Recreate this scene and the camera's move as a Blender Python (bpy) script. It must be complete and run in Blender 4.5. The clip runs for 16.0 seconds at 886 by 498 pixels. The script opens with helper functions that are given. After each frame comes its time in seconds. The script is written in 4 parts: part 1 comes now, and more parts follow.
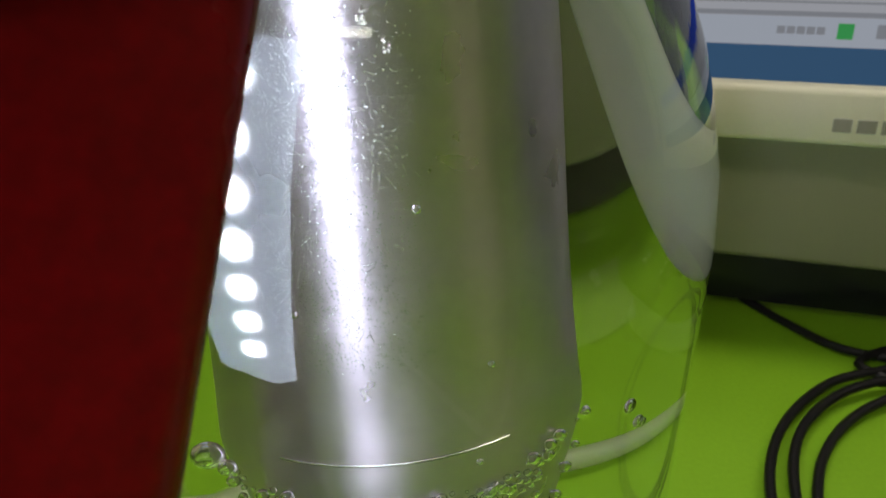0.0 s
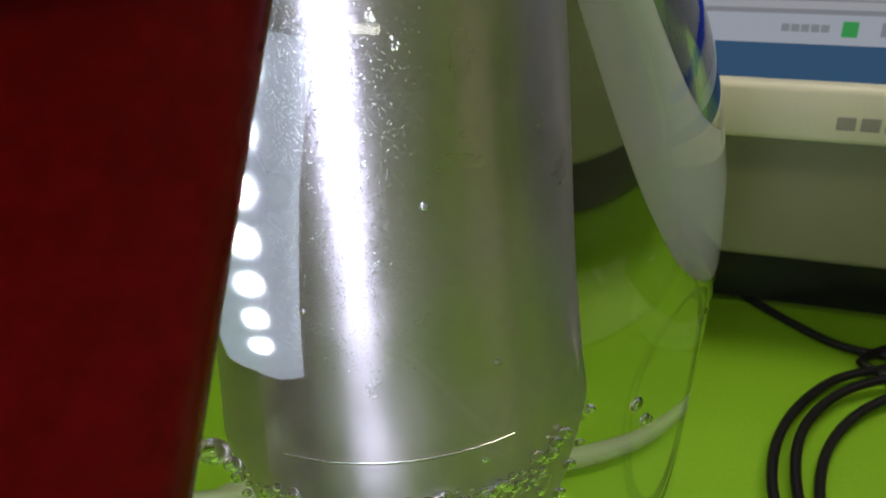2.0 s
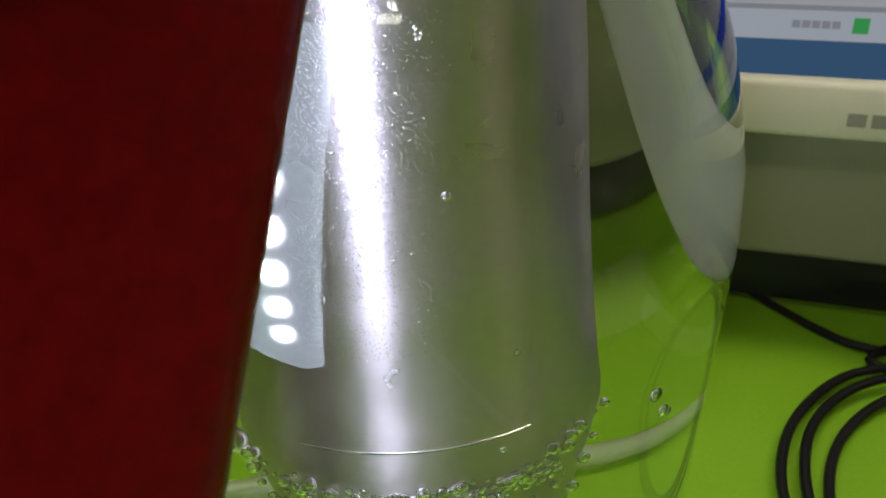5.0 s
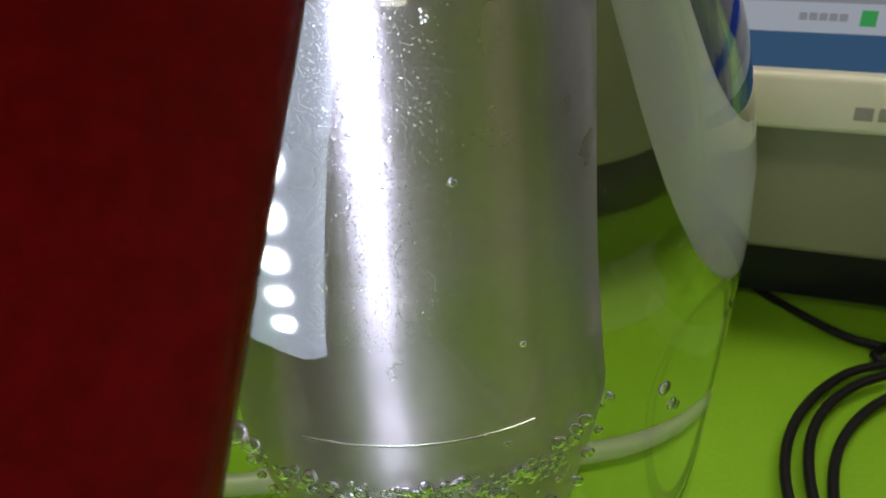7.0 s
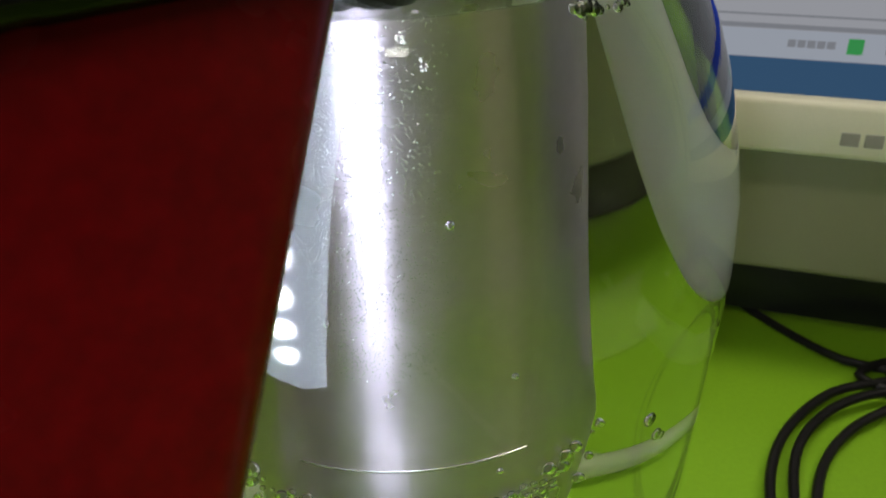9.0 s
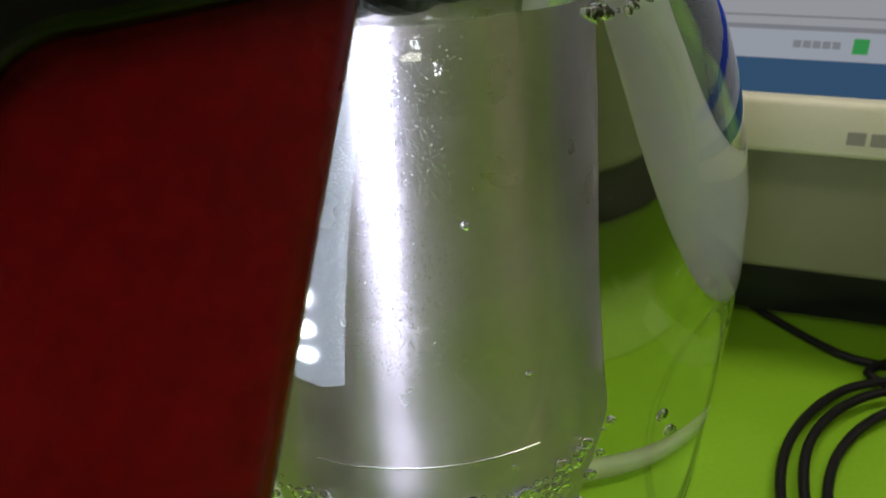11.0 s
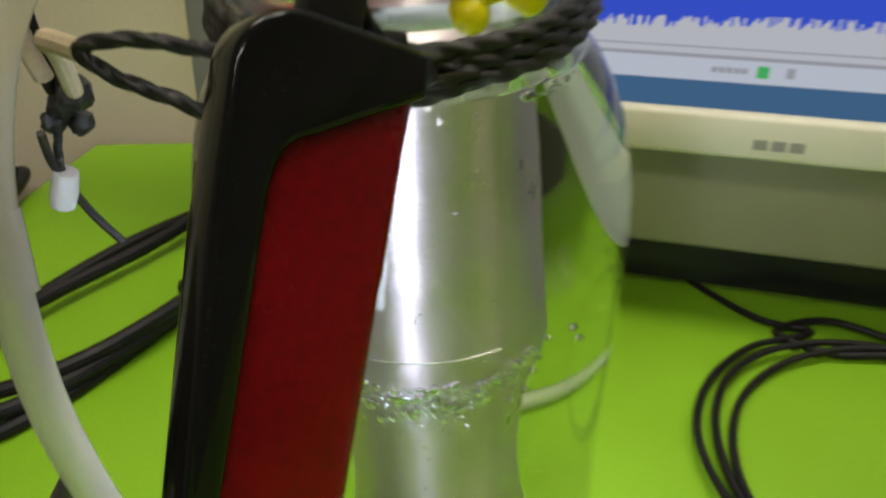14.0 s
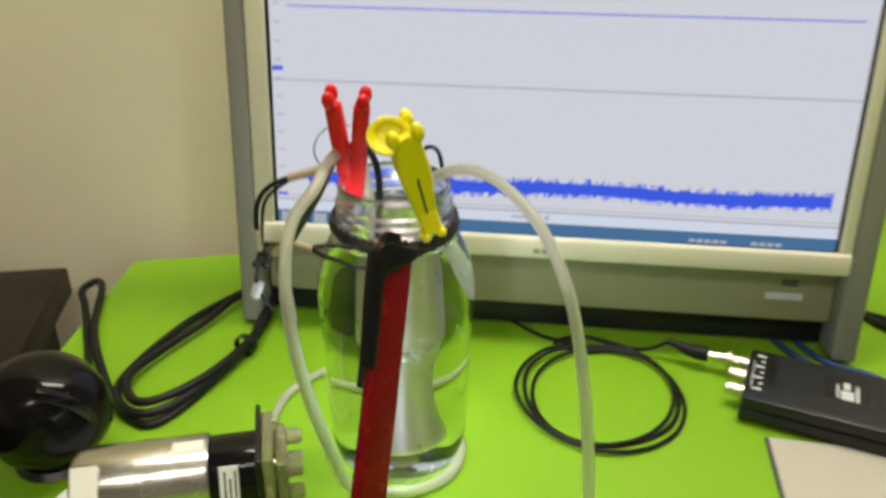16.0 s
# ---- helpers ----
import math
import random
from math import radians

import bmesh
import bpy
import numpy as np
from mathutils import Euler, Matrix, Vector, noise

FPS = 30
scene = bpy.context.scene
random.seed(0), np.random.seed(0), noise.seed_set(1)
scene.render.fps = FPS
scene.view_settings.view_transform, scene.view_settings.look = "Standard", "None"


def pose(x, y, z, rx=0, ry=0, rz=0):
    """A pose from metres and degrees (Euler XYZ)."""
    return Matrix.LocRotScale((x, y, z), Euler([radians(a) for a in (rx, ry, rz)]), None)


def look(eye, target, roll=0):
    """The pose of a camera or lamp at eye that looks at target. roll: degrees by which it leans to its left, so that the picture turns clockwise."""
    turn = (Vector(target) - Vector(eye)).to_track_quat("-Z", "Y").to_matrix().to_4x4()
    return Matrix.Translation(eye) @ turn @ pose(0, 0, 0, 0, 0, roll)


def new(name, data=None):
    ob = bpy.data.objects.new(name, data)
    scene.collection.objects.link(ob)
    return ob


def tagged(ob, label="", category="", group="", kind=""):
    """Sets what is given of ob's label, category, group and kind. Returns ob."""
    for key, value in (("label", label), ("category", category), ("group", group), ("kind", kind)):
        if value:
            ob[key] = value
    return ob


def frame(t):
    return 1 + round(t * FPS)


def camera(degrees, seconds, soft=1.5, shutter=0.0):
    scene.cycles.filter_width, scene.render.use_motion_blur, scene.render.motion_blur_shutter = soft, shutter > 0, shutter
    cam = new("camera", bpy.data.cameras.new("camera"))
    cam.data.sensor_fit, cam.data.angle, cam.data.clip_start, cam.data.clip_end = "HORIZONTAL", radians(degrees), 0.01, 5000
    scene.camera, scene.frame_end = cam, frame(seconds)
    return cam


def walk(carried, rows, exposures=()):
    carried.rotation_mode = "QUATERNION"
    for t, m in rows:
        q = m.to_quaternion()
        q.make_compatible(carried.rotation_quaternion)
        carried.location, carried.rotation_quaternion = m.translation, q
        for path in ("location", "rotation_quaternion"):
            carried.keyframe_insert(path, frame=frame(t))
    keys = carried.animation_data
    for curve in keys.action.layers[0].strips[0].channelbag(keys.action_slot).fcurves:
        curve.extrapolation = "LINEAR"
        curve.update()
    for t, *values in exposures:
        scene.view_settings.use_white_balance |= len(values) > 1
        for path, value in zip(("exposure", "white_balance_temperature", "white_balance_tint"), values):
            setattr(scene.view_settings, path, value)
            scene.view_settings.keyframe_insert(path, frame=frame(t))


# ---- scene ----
cam = camera(58.0, 16.0, soft=1.7, shutter=0.6)
cam.data.dof.use_dof = True
cam.data.dof.focus_distance, cam.data.dof.aperture_fstop = 0.10, 68
PATH = [
    (0, (0.0181, -0.1063, 0.1891), (-0.0639, 1.6043, -0.8440), -3.25),
    (0.5, (0.0188, -0.1059, 0.1885), (-0.0643, 1.6029, -0.8473), -3.24),
    (1, (0.0182, -0.1060, 0.1879), (-0.0705, 1.6027, -0.8477), -3.49),
    (1.5, (0.0168, -0.1067, 0.1894), (-0.0706, 1.6008, -0.8484), -3.03),
    (2, (0.0173, -0.1062, 0.1892), (-0.0659, 1.5998, -0.8512), -3.06),
    (2.5, (0.0168, -0.1058, 0.1898), (-0.0700, 1.6024, -0.8469), -2.99),
    (3, (0.0165, -0.1062, 0.1891), (-0.0720, 1.5991, -0.8521), -3.04),
    (3.5, (0.0154, -0.1066, 0.1892), (-0.0751, 1.5953, -0.8574), -3.08),
    (4, (0.0153, -0.1072, 0.1889), (-0.0757, 1.5973, -0.8534), -3.14),
    (6.5, (0.0153, -0.1060, 0.1877), (-0.0766, 1.5974, -0.8564), -2.80),
    (7, (0.0147, -0.1057, 0.1869), (-0.0784, 1.5926, -0.8654), -2.78),
    (7.5, (0.0143, -0.1058, 0.1870), (-0.0760, 1.5904, -0.8687), -2.38),
    (8, (0.0147, -0.1052, 0.1888), (-0.0697, 1.5911, -0.8673), -2.11),
    (8.5, (0.0154, -0.1061, 0.1905), (-0.0611, 1.5996, -0.8511), -1.80),
    (9, (0.0145, -0.1075, 0.1922), (-0.0608, 1.5994, -0.8474), -1.79),
    (11.5, (0.0130, -0.1102, 0.1932), (-0.0784, 1.6018, -0.8366), -2.62),
    (12, (0.0119, -0.1113, 0.1938), (-0.0769, 1.5982, -0.8405), -2.42),
    (12.5, (0.0108, -0.1126, 0.1947), (-0.0778, 1.5943, -0.8439), -2.19),
    (13, (0.0110, -0.1162, 0.1971), (-0.0836, 1.5885, -0.8445), -2.29),
    (13.5, (0.0109, -0.1245, 0.2008), (-0.0807, 1.5855, -0.8323), -2.41),
    (13.8, (0.0107, -0.1459, 0.2132), (-0.0632, 1.5501, -0.8442), -2.11),
    (14, (0.0128, -0.1652, 0.2246), (-0.0323, 1.5300, -0.8358), -1.75),
    (14.1, (0.0149, -0.1733, 0.2303), (-0.0086, 1.5157, -0.8406), -1.47),
    (14.5, (0.0071, -0.2128, 0.2555), (0.0633, 1.4897, -0.7926), 0.26),
    (14.8, (0.0048, -0.2512, 0.2737), (0.0505, 1.4789, -0.7286), 0.67),
    (15, (-0.0008, -0.2777, 0.2919), (0.0853, 1.4553, -0.7026), 1.10),
    (15.5, (-0.0153, -0.3525, 0.3345), (0.1817, 1.3921, -0.6234), 1.35),
    (16, (-0.0428, -0.4448, 0.3833), (0.2546, 1.3219, -0.5056), 0.48),
]
walk(cam, [(t, look(eye, target, roll)) for t, eye, target, roll in PATH],
     exposures=[(0, -1.08), (13.0, -1.04), (13.6, -0.78), (14.1, -0.36), (14.6, -0.04), (15.2, 0.0), (16, 0.05)])

# ---- world, lamps of the ceiling ----
world = bpy.data.worlds.new("world")
scene.world = world
world.use_nodes = True
world.node_tree.nodes["Background"].inputs[0].default_value = (0.9, 0.95, 1.0, 1)
world.node_tree.nodes["Background"].inputs[1].default_value = 0.05


def area_light(name, m, sx, sy, watts, color):
    d = bpy.data.lights.new(name, "AREA")
    d.shape, d.size, d.size_y, d.energy, d.color = "RECTANGLE", sx, sy, watts, color
    ob = new(name, d)
    ob.matrix_world = m
    return ob


area_light("tube_light", pose(0.30, 0.12, 1.52, 0, 0, 0), 1.2, 0.12, 20.5, (1.0, 0.945, 0.81))
area_light("tube_light", pose(-0.25, -1.1, 1.52, 0, 0, 0), 1.2, 0.12, 11, (1.0, 0.945, 0.81))

# ---- materials ----


def material(name, color, rough=0.5, metal=0.0, var=0.08, scale=60.0, fine=900.0, bump=0.15, depth=0.0004,
             coat=0.0, spec=0.5, transmission=0.0, ior=1.45, emit=None, strength=0.0, sss=0.0):
    """A surface with variation at two scales, in metres of the place."""
    m = bpy.data.materials.new(name)
    m.use_nodes = True
    nt = m.node_tree
    b = nt.nodes["Principled BSDF"]
    b.inputs["Metallic"].default_value = metal
    b.inputs["Coat Weight"].default_value = coat
    b.inputs["Specular IOR Level"].default_value = spec
    b.inputs["Transmission Weight"].default_value = transmission
    b.inputs["IOR"].default_value = ior
    if sss:
        b.inputs["Subsurface Weight"].default_value = sss
        b.inputs["Subsurface Radius"].default_value = (0.004, 0.004, 0.004)
    if emit:
        b.inputs["Emission Color"].default_value = (*emit, 1)
        b.inputs["Emission Strength"].default_value = strength
    co = nt.nodes.new("ShaderNodeTexCoord")
    n1 = nt.nodes.new("ShaderNodeTexNoise")
    n2 = nt.nodes.new("ShaderNodeTexNoise")
    n1.inputs["Scale"].default_value, n1.inputs["Detail"].default_value = scale, 4
    n2.inputs["Scale"].default_value, n2.inputs["Detail"].default_value = fine, 2
    for n in (n1, n2):
        nt.links.new(co.outputs["Object"], n.inputs["Vector"])
    add = nt.nodes.new("ShaderNodeMath")
    add.operation = "ADD"
    nt.links.new(n1.outputs["Fac"], add.inputs[0])
    nt.links.new(n2.outputs["Fac"], add.inputs[1])
    ramp = nt.nodes.new("ShaderNodeMapRange")
    ramp.inputs["From Min"].default_value, ramp.inputs["From Max"].default_value = 0.6, 1.4
    ramp.inputs["To Min"].default_value, ramp.inputs["To Max"].default_value = 1 - var, 1 + var
    nt.links.new(add.outputs[0], ramp.inputs["Value"])
    mul = nt.nodes.new("ShaderNodeVectorMath")
    mul.operation = "SCALE"
    mul.inputs[0].default_value = color
    nt.links.new(ramp.outputs[0], mul.inputs["Scale"])
    nt.links.new(mul.outputs[0], b.inputs["Base Color"])
    rr = nt.nodes.new("ShaderNodeMapRange")
    rr.inputs["From Min"].default_value, rr.inputs["From Max"].default_value = 0.3, 0.7
    rr.inputs["To Min"].default_value, rr.inputs["To Max"].default_value = max(rough * 0.85, 0.0), min(rough * 1.15, 1)
    nt.links.new(n1.outputs["Fac"], rr.inputs["Value"])
    nt.links.new(rr.outputs[0], b.inputs["Roughness"])
    if bump:
        bu = nt.nodes.new("ShaderNodeBump")
        bu.inputs["Strength"].default_value, bu.inputs["Distance"].default_value = bump, depth
        nt.links.new(n2.outputs["Fac"], bu.inputs["Height"])
        nt.links.new(bu.outputs[0], b.inputs["Normal"])
    return m


def glow(name, color, strength):
    m = bpy.data.materials.new(name)
    m.use_nodes = True
    nt = m.node_tree
    nt.nodes.remove(nt.nodes["Principled BSDF"])
    e = nt.nodes.new("ShaderNodeEmission")
    e.inputs[0].default_value, e.inputs[1].default_value = (*color, 1), strength
    nt.links.new(e.outputs[0], nt.nodes["Material Output"].inputs[0])
    return m


def solid_glass(name, tint, ior, rough=0.0):
    m = bpy.data.materials.new(name)
    m.use_nodes = True
    nt = m.node_tree
    nt.nodes.remove(nt.nodes["Principled BSDF"])
    g = nt.nodes.new("ShaderNodeBsdfGlass")
    g.inputs["Color"].default_value, g.inputs["IOR"].default_value, g.inputs["Roughness"].default_value = (*tint, 1), ior, rough
    nt.links.new(g.outputs[0], nt.nodes["Material Output"].inputs[0])
    return m


def satin_metal(name, color, rough, grain):
    """Bead-blasted aluminium: small facets, each a little tilted, glint one by one."""
    m = material(name, color, rough, 1.0, 0.06, 90.0, 700, 0.0)
    nt = m.node_tree
    v = nt.nodes.new("ShaderNodeTexVoronoi")
    v.inputs["Scale"].default_value = grain
    nt.links.new(nt.nodes["Texture Coordinate"].outputs["Object"], v.inputs["Vector"])
    mid = nt.nodes.new("ShaderNodeVectorMath")
    mid.operation = "SUBTRACT"
    mid.inputs[1].default_value = (0.5, 0.5, 0.5)
    nt.links.new(v.outputs["Color"], mid.inputs[0])
    sc = nt.nodes.new("ShaderNodeVectorMath")
    sc.operation = "SCALE"
    sc.inputs["Scale"].default_value = 0.10
    nt.links.new(mid.outputs[0], sc.inputs[0])
    geo = nt.nodes.new("ShaderNodeNewGeometry")
    add = nt.nodes.new("ShaderNodeVectorMath")
    nt.links.new(geo.outputs["Normal"], add.inputs[0])
    nt.links.new(sc.outputs[0], add.inputs[1])
    tan = nt.nodes.new("ShaderNodeTangent")
    tan.direction_type, tan.axis = "RADIAL", "Z"
    b = nt.nodes["Principled BSDF"]
    b.inputs["Anisotropic"].default_value, b.inputs["Anisotropic Rotation"].default_value = 0.9, 0.25
    nt.links.new(tan.outputs[0], b.inputs["Tangent"])
    unit = nt.nodes.new("ShaderNodeVectorMath")
    unit.operation = "NORMALIZE"
    nt.links.new(add.outputs[0], unit.inputs[0])
    nt.links.new(unit.outputs[0], nt.nodes["Principled BSDF"].inputs["Normal"])
    return m


GREEN = material("green_mat", (0.188, 0.375, 0.012), 0.45, 0, 0.07, 14, 700, 0.08, spec=0.3)
DESK = material("desk_edge", (0.35, 0.33, 0.28), 0.5)
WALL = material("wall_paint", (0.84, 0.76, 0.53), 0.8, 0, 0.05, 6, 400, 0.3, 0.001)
# Unseen room surfaces, kept dark so the vessel reflects less light.
ROOM = material("dimmed_room_paint", (0.42, 0.40, 0.35), 0.85, 0, 0.05, 3, 200, 0.2)
FLOOR = material("floor_vinyl", (0.25, 0.23, 0.20), 0.5, 0, 0.1, 5, 300)
CABINET = material("dark_wood", (0.016, 0.009, 0.007), 0.4, 0, 0.3, 20, 300, 0.1, spec=0.2)
CREAM = material("cream_plastic", (0.72, 0.68, 0.50), 0.4, 0, 0.03, 40, 1500, 0.05)
GREY = material("grey_plastic", (0.25, 0.24, 0.20), 0.45, 0, 0.05, 40, 1500, 0.08)
# Panel colour includes the bezel's shade and green bounce from the desk.
PANEL = material("shaded_grey_plastic", (0.26, 0.25, 0.145), 0.45, 0, 0.05, 30, 1500, 0.1)
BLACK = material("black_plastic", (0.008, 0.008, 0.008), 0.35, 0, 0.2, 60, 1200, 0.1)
GLOSS_BLACK = material("glossy_black_plastic", (0.006, 0.006, 0.006), 0.12, 0, 0.2, 60, 900, 0.02, spec=0.28)
DULL_BLACK = material("dull_black_plastic", (0.006, 0.005, 0.005), 0.13, 0, 0.3, 60, 600, 0.05, spec=0.25)
RUBBER = material("black_rubber", (0.009, 0.008, 0.008), 0.45, 0, 0.25, 80, 900, 0.1, spec=0.25)
CORD = material("black_cord", (0.012, 0.011, 0.010), 0.42, 0, 0.4, 200, 2500, 0.4)
RED_BODY = material("red_lacquer", (0.155, 0.0016, 0.0037), 0.27, 0, 0.30, 45, 700, 0.03, spec=0.3)
RED_CLIP = material("red_plastic", (0.75, 0.008, 0.010), 0.35, 0, 0.06, 60, 900, 0.05)
YELLOW = material("yellow_plastic", (0.86, 0.74, 0.004), 0.35, 0, 0.05, 60, 900, 0.05)
SILICONE = material("milky_silicone", (0.78, 0.77, 0.64), 0.35, 0, 0.04, 40, 900, 0.03, transmission=0.72, sss=0.2)
STEEL = material("nickel_steel", (0.62, 0.60, 0.55), 0.25, 1.0, 0.08, 60, 700, 0.05)
BRASS = material("nickel_plating", (0.75, 0.70, 0.58), 0.2, 1.0, 0.05, 60, 900, 0.03)
ACRYLIC = material("clear_acrylic", (0.46, 0.43, 0.22), 0.15, 0, 0.05, 60, 500, 0.05, transmission=0.7)
PAPER = material("paper_white", (0.80, 0.78, 0.70), 0.7, 0, 0.04, 40, 700, 0.1)
INK = material("grey_ink", (0.08, 0.08, 0.08), 0.6)
MARK = material("maker_grey", (0.30, 0.28, 0.22), 0.5)
PALE_INK = material("pale_ink", (0.55, 0.55, 0.55), 0.5)
BEIGE = material("beige_cover", (0.43, 0.40, 0.32), 0.7, 0, 0.05, 40, 700, 0.1)
TOWEL = material("white_towel", (0.82, 0.82, 0.78), 0.9, 0, 0.08, 60, 900, 0.9, 0.0015)
TAN = material("tan_sleeve", (0.42, 0.34, 0.22), 0.6, 0, 0.15, 90, 900, 0.3)
BLUE_CABLE = material("blue_cable", (0.02, 0.05, 0.16), 0.45)
ALU = satin_metal("satin_aluminium", (0.63, 0.53, 0.60), 0.31, 6800)
JAR_GLASS = solid_glass("jar_glass", (0.985, 0.995, 0.985), 1.5)
DRY_GLASS = solid_glass("dry_inner_glass", (1, 1, 1), 1 / 1.5)
NECK_GLASS = solid_glass("neck_glass", (0.97, 0.99, 0.97), 1.45, 0.16)
WATER = solid_glass("water_against_glass", (0.99, 1.0, 0.99), 1.333 / 1.5)
WATER_TOP = solid_glass("open_water", (0.99, 1.0, 0.99), 1.333)
LED = glow("led_light", (0.78, 0.85, 1.0), 360)
# Emission on halo, cups, clasps and reflector imitates spill from the LEDs.
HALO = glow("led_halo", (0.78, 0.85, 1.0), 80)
GLOW_OUTER = glow("led_glow_outer", (0.70, 0.80, 1.0), 20)
CLASP = material("glint_clasp", (0.85, 0.87, 0.9), 0.15, emit=(0.75, 0.83, 1.0), strength=22)
LENS = material("glowing_reflector", (0.75, 0.78, 0.85), 0.3, emit=(0.66, 0.76, 1.0), strength=16)
GLOW_MID = glow("led_glow_mid", (0.74, 0.83, 1.0), 38)
SCREEN = glow("screen_white", (0.80, 0.82, 0.90), 0.74)
SCREEN_GREY = glow("screen_grey", (0.46, 0.48, 0.54), 0.8)
SCREEN_PALE = glow("screen_pale", (0.70, 0.76, 0.88), 0.85)
SCREEN_BLUE = glow("screen_taskbar", (0.07, 0.17, 0.33), 0.9)
SCREEN_DARK = glow("screen_dark", (0.03, 0.06, 0.14), 0.9)
SCREEN_TRACE = glow("screen_trace", (0.05, 0.11, 0.78), 0.92)
SCREEN_GREEN = glow("screen_green", (0.08, 0.55, 0.15), 0.9)

# ---- builders ----


def mesh_of(name, verts, faces, mat, sharp=35):
    me = bpy.data.meshes.new(name)
    me.from_pydata([tuple(v) for v in verts], [], faces)
    bm = bmesh.new()
    bm.from_mesh(me)
    bmesh.ops.recalc_face_normals(bm, faces=bm.faces)
    bm.to_mesh(me)
    bm.free()
    me.shade_smooth()
    me.set_sharp_from_angle(angle=radians(sharp))
    me.materials.append(mat)
    return me


def thing(name, label, category, at=(0, 0, 0), rz=0, group="", kind="", m=None):
    ob = new(name)
    ob.empty_display_size = 0.01
    ob.matrix_basis = m if m is not None else pose(*at, 0, 0, rz)
    return tagged(ob, label, category, group, kind)


def part(name, shape, mat, parent, label="", place=None, sharp=35, world=False):
    """One mesh under a thing or a part. shape: verts and faces; place: a matrix; world: shape is given in the place's own axes."""
    verts, faces = shape
    if place is not None:
        verts = [place @ Vector(v) for v in verts]
    if world:
        root = parent
        while root.parent:
            root = root.parent
        inv = root.matrix_basis.inverted()
        verts = [inv @ Vector(v) for v in verts]
    ob = new(name, mesh_of(name, verts, faces, mat, sharp))
    ob.parent = parent
    return tagged(ob, label)


def solo(name, shape, mat, label, category, group="", kind="", place=None, sharp=35):
    verts, faces = shape
    c = Vector((0, 0, 0))
    if place is not None:
        verts = [place @ Vector(v) for v in verts]
    c = Vector((sum(v[0] for v in verts) / len(verts), sum(v[1] for v in verts) / len(verts), min(v[2] for v in verts)))
    ob = new(name, mesh_of(name, [Vector(v) - c for v in verts], faces, mat, sharp))
    ob.location = c
    return tagged(ob, label, category, group, kind)


def join(*shapes):
    verts, faces = [], []
    for vs, fs in shapes:
        k = len(verts)
        verts += [Vector(v) for v in vs]
        faces += [tuple(i + k for i in f) for f in fs]
    return verts, faces


def moved(shape, m):
    return [m @ Vector(v) for v in shape[0]], shape[1]


def box(x0, y0, z0, x1, y1, z1, bevel=0.0, seg=2):
    bm = bmesh.new()
    bmesh.ops.create_cube(bm, size=1)
    for v in bm.verts:
        v.co = Vector(((x0 + x1) / 2 + v.co.x * (x1 - x0), (y0 + y1) / 2 + v.co.y * (y1 - y0), (z0 + z1) / 2 + v.co.z * (z1 - z0)))
    if bevel:
        bmesh.ops.bevel(bm, geom=bm.edges[:], offset=bevel, segments=seg, profile=0.5, affect="EDGES")
    out = [v.co.copy() for v in bm.verts], [tuple(v.index for v in f.verts) for f in bm.faces]
    bm.free()
    return out


def lathe(profile, n=64, closed=False):
    """Turns (radius, height) pairs round the z axis; a radius of 0 closes the end."""
    verts, rows, faces = [], [], []
    for r, z in profile:
        if r <= 1e-7:
            rows.append([len(verts)] * n)
            verts.append(Vector((0, 0, z)))
        else:
            rows.append(list(range(len(verts), len(verts) + n)))
            verts += [Vector((r * math.cos(2 * math.pi * i / n), r * math.sin(2 * math.pi * i / n), z)) for i in range(n)]
    pairs = list(zip(rows, rows[1:])) + ([(rows[-1], rows[0])] if closed else [])
    for a, b in pairs:
        for i in range(n):
            j = (i + 1) % n
            f = []
            for k in (a[i], a[j], b[j], b[i]):
                if k not in f:
                    f.append(k)
            if len(f) > 2:
                faces.append(tuple(f))
    return verts, faces


def spline(points, sub=8, closed=False):
    p = [Vector(q) for q in points]
    n = len(p)
    out = []
    for i in range(n if closed else n - 1):
        if closed:
            a, b, c, d = p[(i - 1) % n], p[i], p[(i + 1) % n], p[(i + 2) % n]
        else:
            a, b, c, d = p[max(i - 1, 0)], p[i], p[i + 1], p[min(i + 2, n - 1)]
        for k in range(sub):
            t = k / sub
            out.append(0.5 * (2 * b + (c - a) * t + (2 * a - 5 * b + 4 * c - d) * t * t + (3 * b - a - 3 * c + d) * t ** 3))
    if not closed:
        out.append(p[-1])
    return out


def sweep(points, r, n=10, sub=8, closed=False, raw=False, ends=True):
    """A round hose along a smooth line. r: a radius, or a function of 0..1."""
    line = [Vector(q) for q in points] if raw else spline(points, sub, closed)
    m = len(line)
    verts, faces = [], []
    normal = None
    for i, q in enumerate(line):
        a, b = (line[i - 1], line[(i + 1) % m]) if closed else (line[max(i - 1, 0)], line[min(i + 1, m - 1)])
        d = (b - a).normalized()
        if normal is None:
            normal = d.orthogonal().normalized()
        normal = (normal - d * normal.dot(d)).normalized()
        side = d.cross(normal)
        rad = r(i / (m - 1)) if callable(r) else r
        verts += [q + rad * (math.cos(2 * math.pi * k / n) * normal + math.sin(2 * math.pi * k / n) * side) for k in range(n)]
    for i in range(m if closed else m - 1):
        for k in range(n):
            j, l = (i + 1) % m, (k + 1) % n
            faces.append((i * n + k, i * n + l, j * n + l, j * n + k))
    if not closed and ends:
        faces.append(tuple(range(n - 1, -1, -1)))
        faces.append(tuple((m - 1) * n + k for k in range(n)))
    return verts, faces


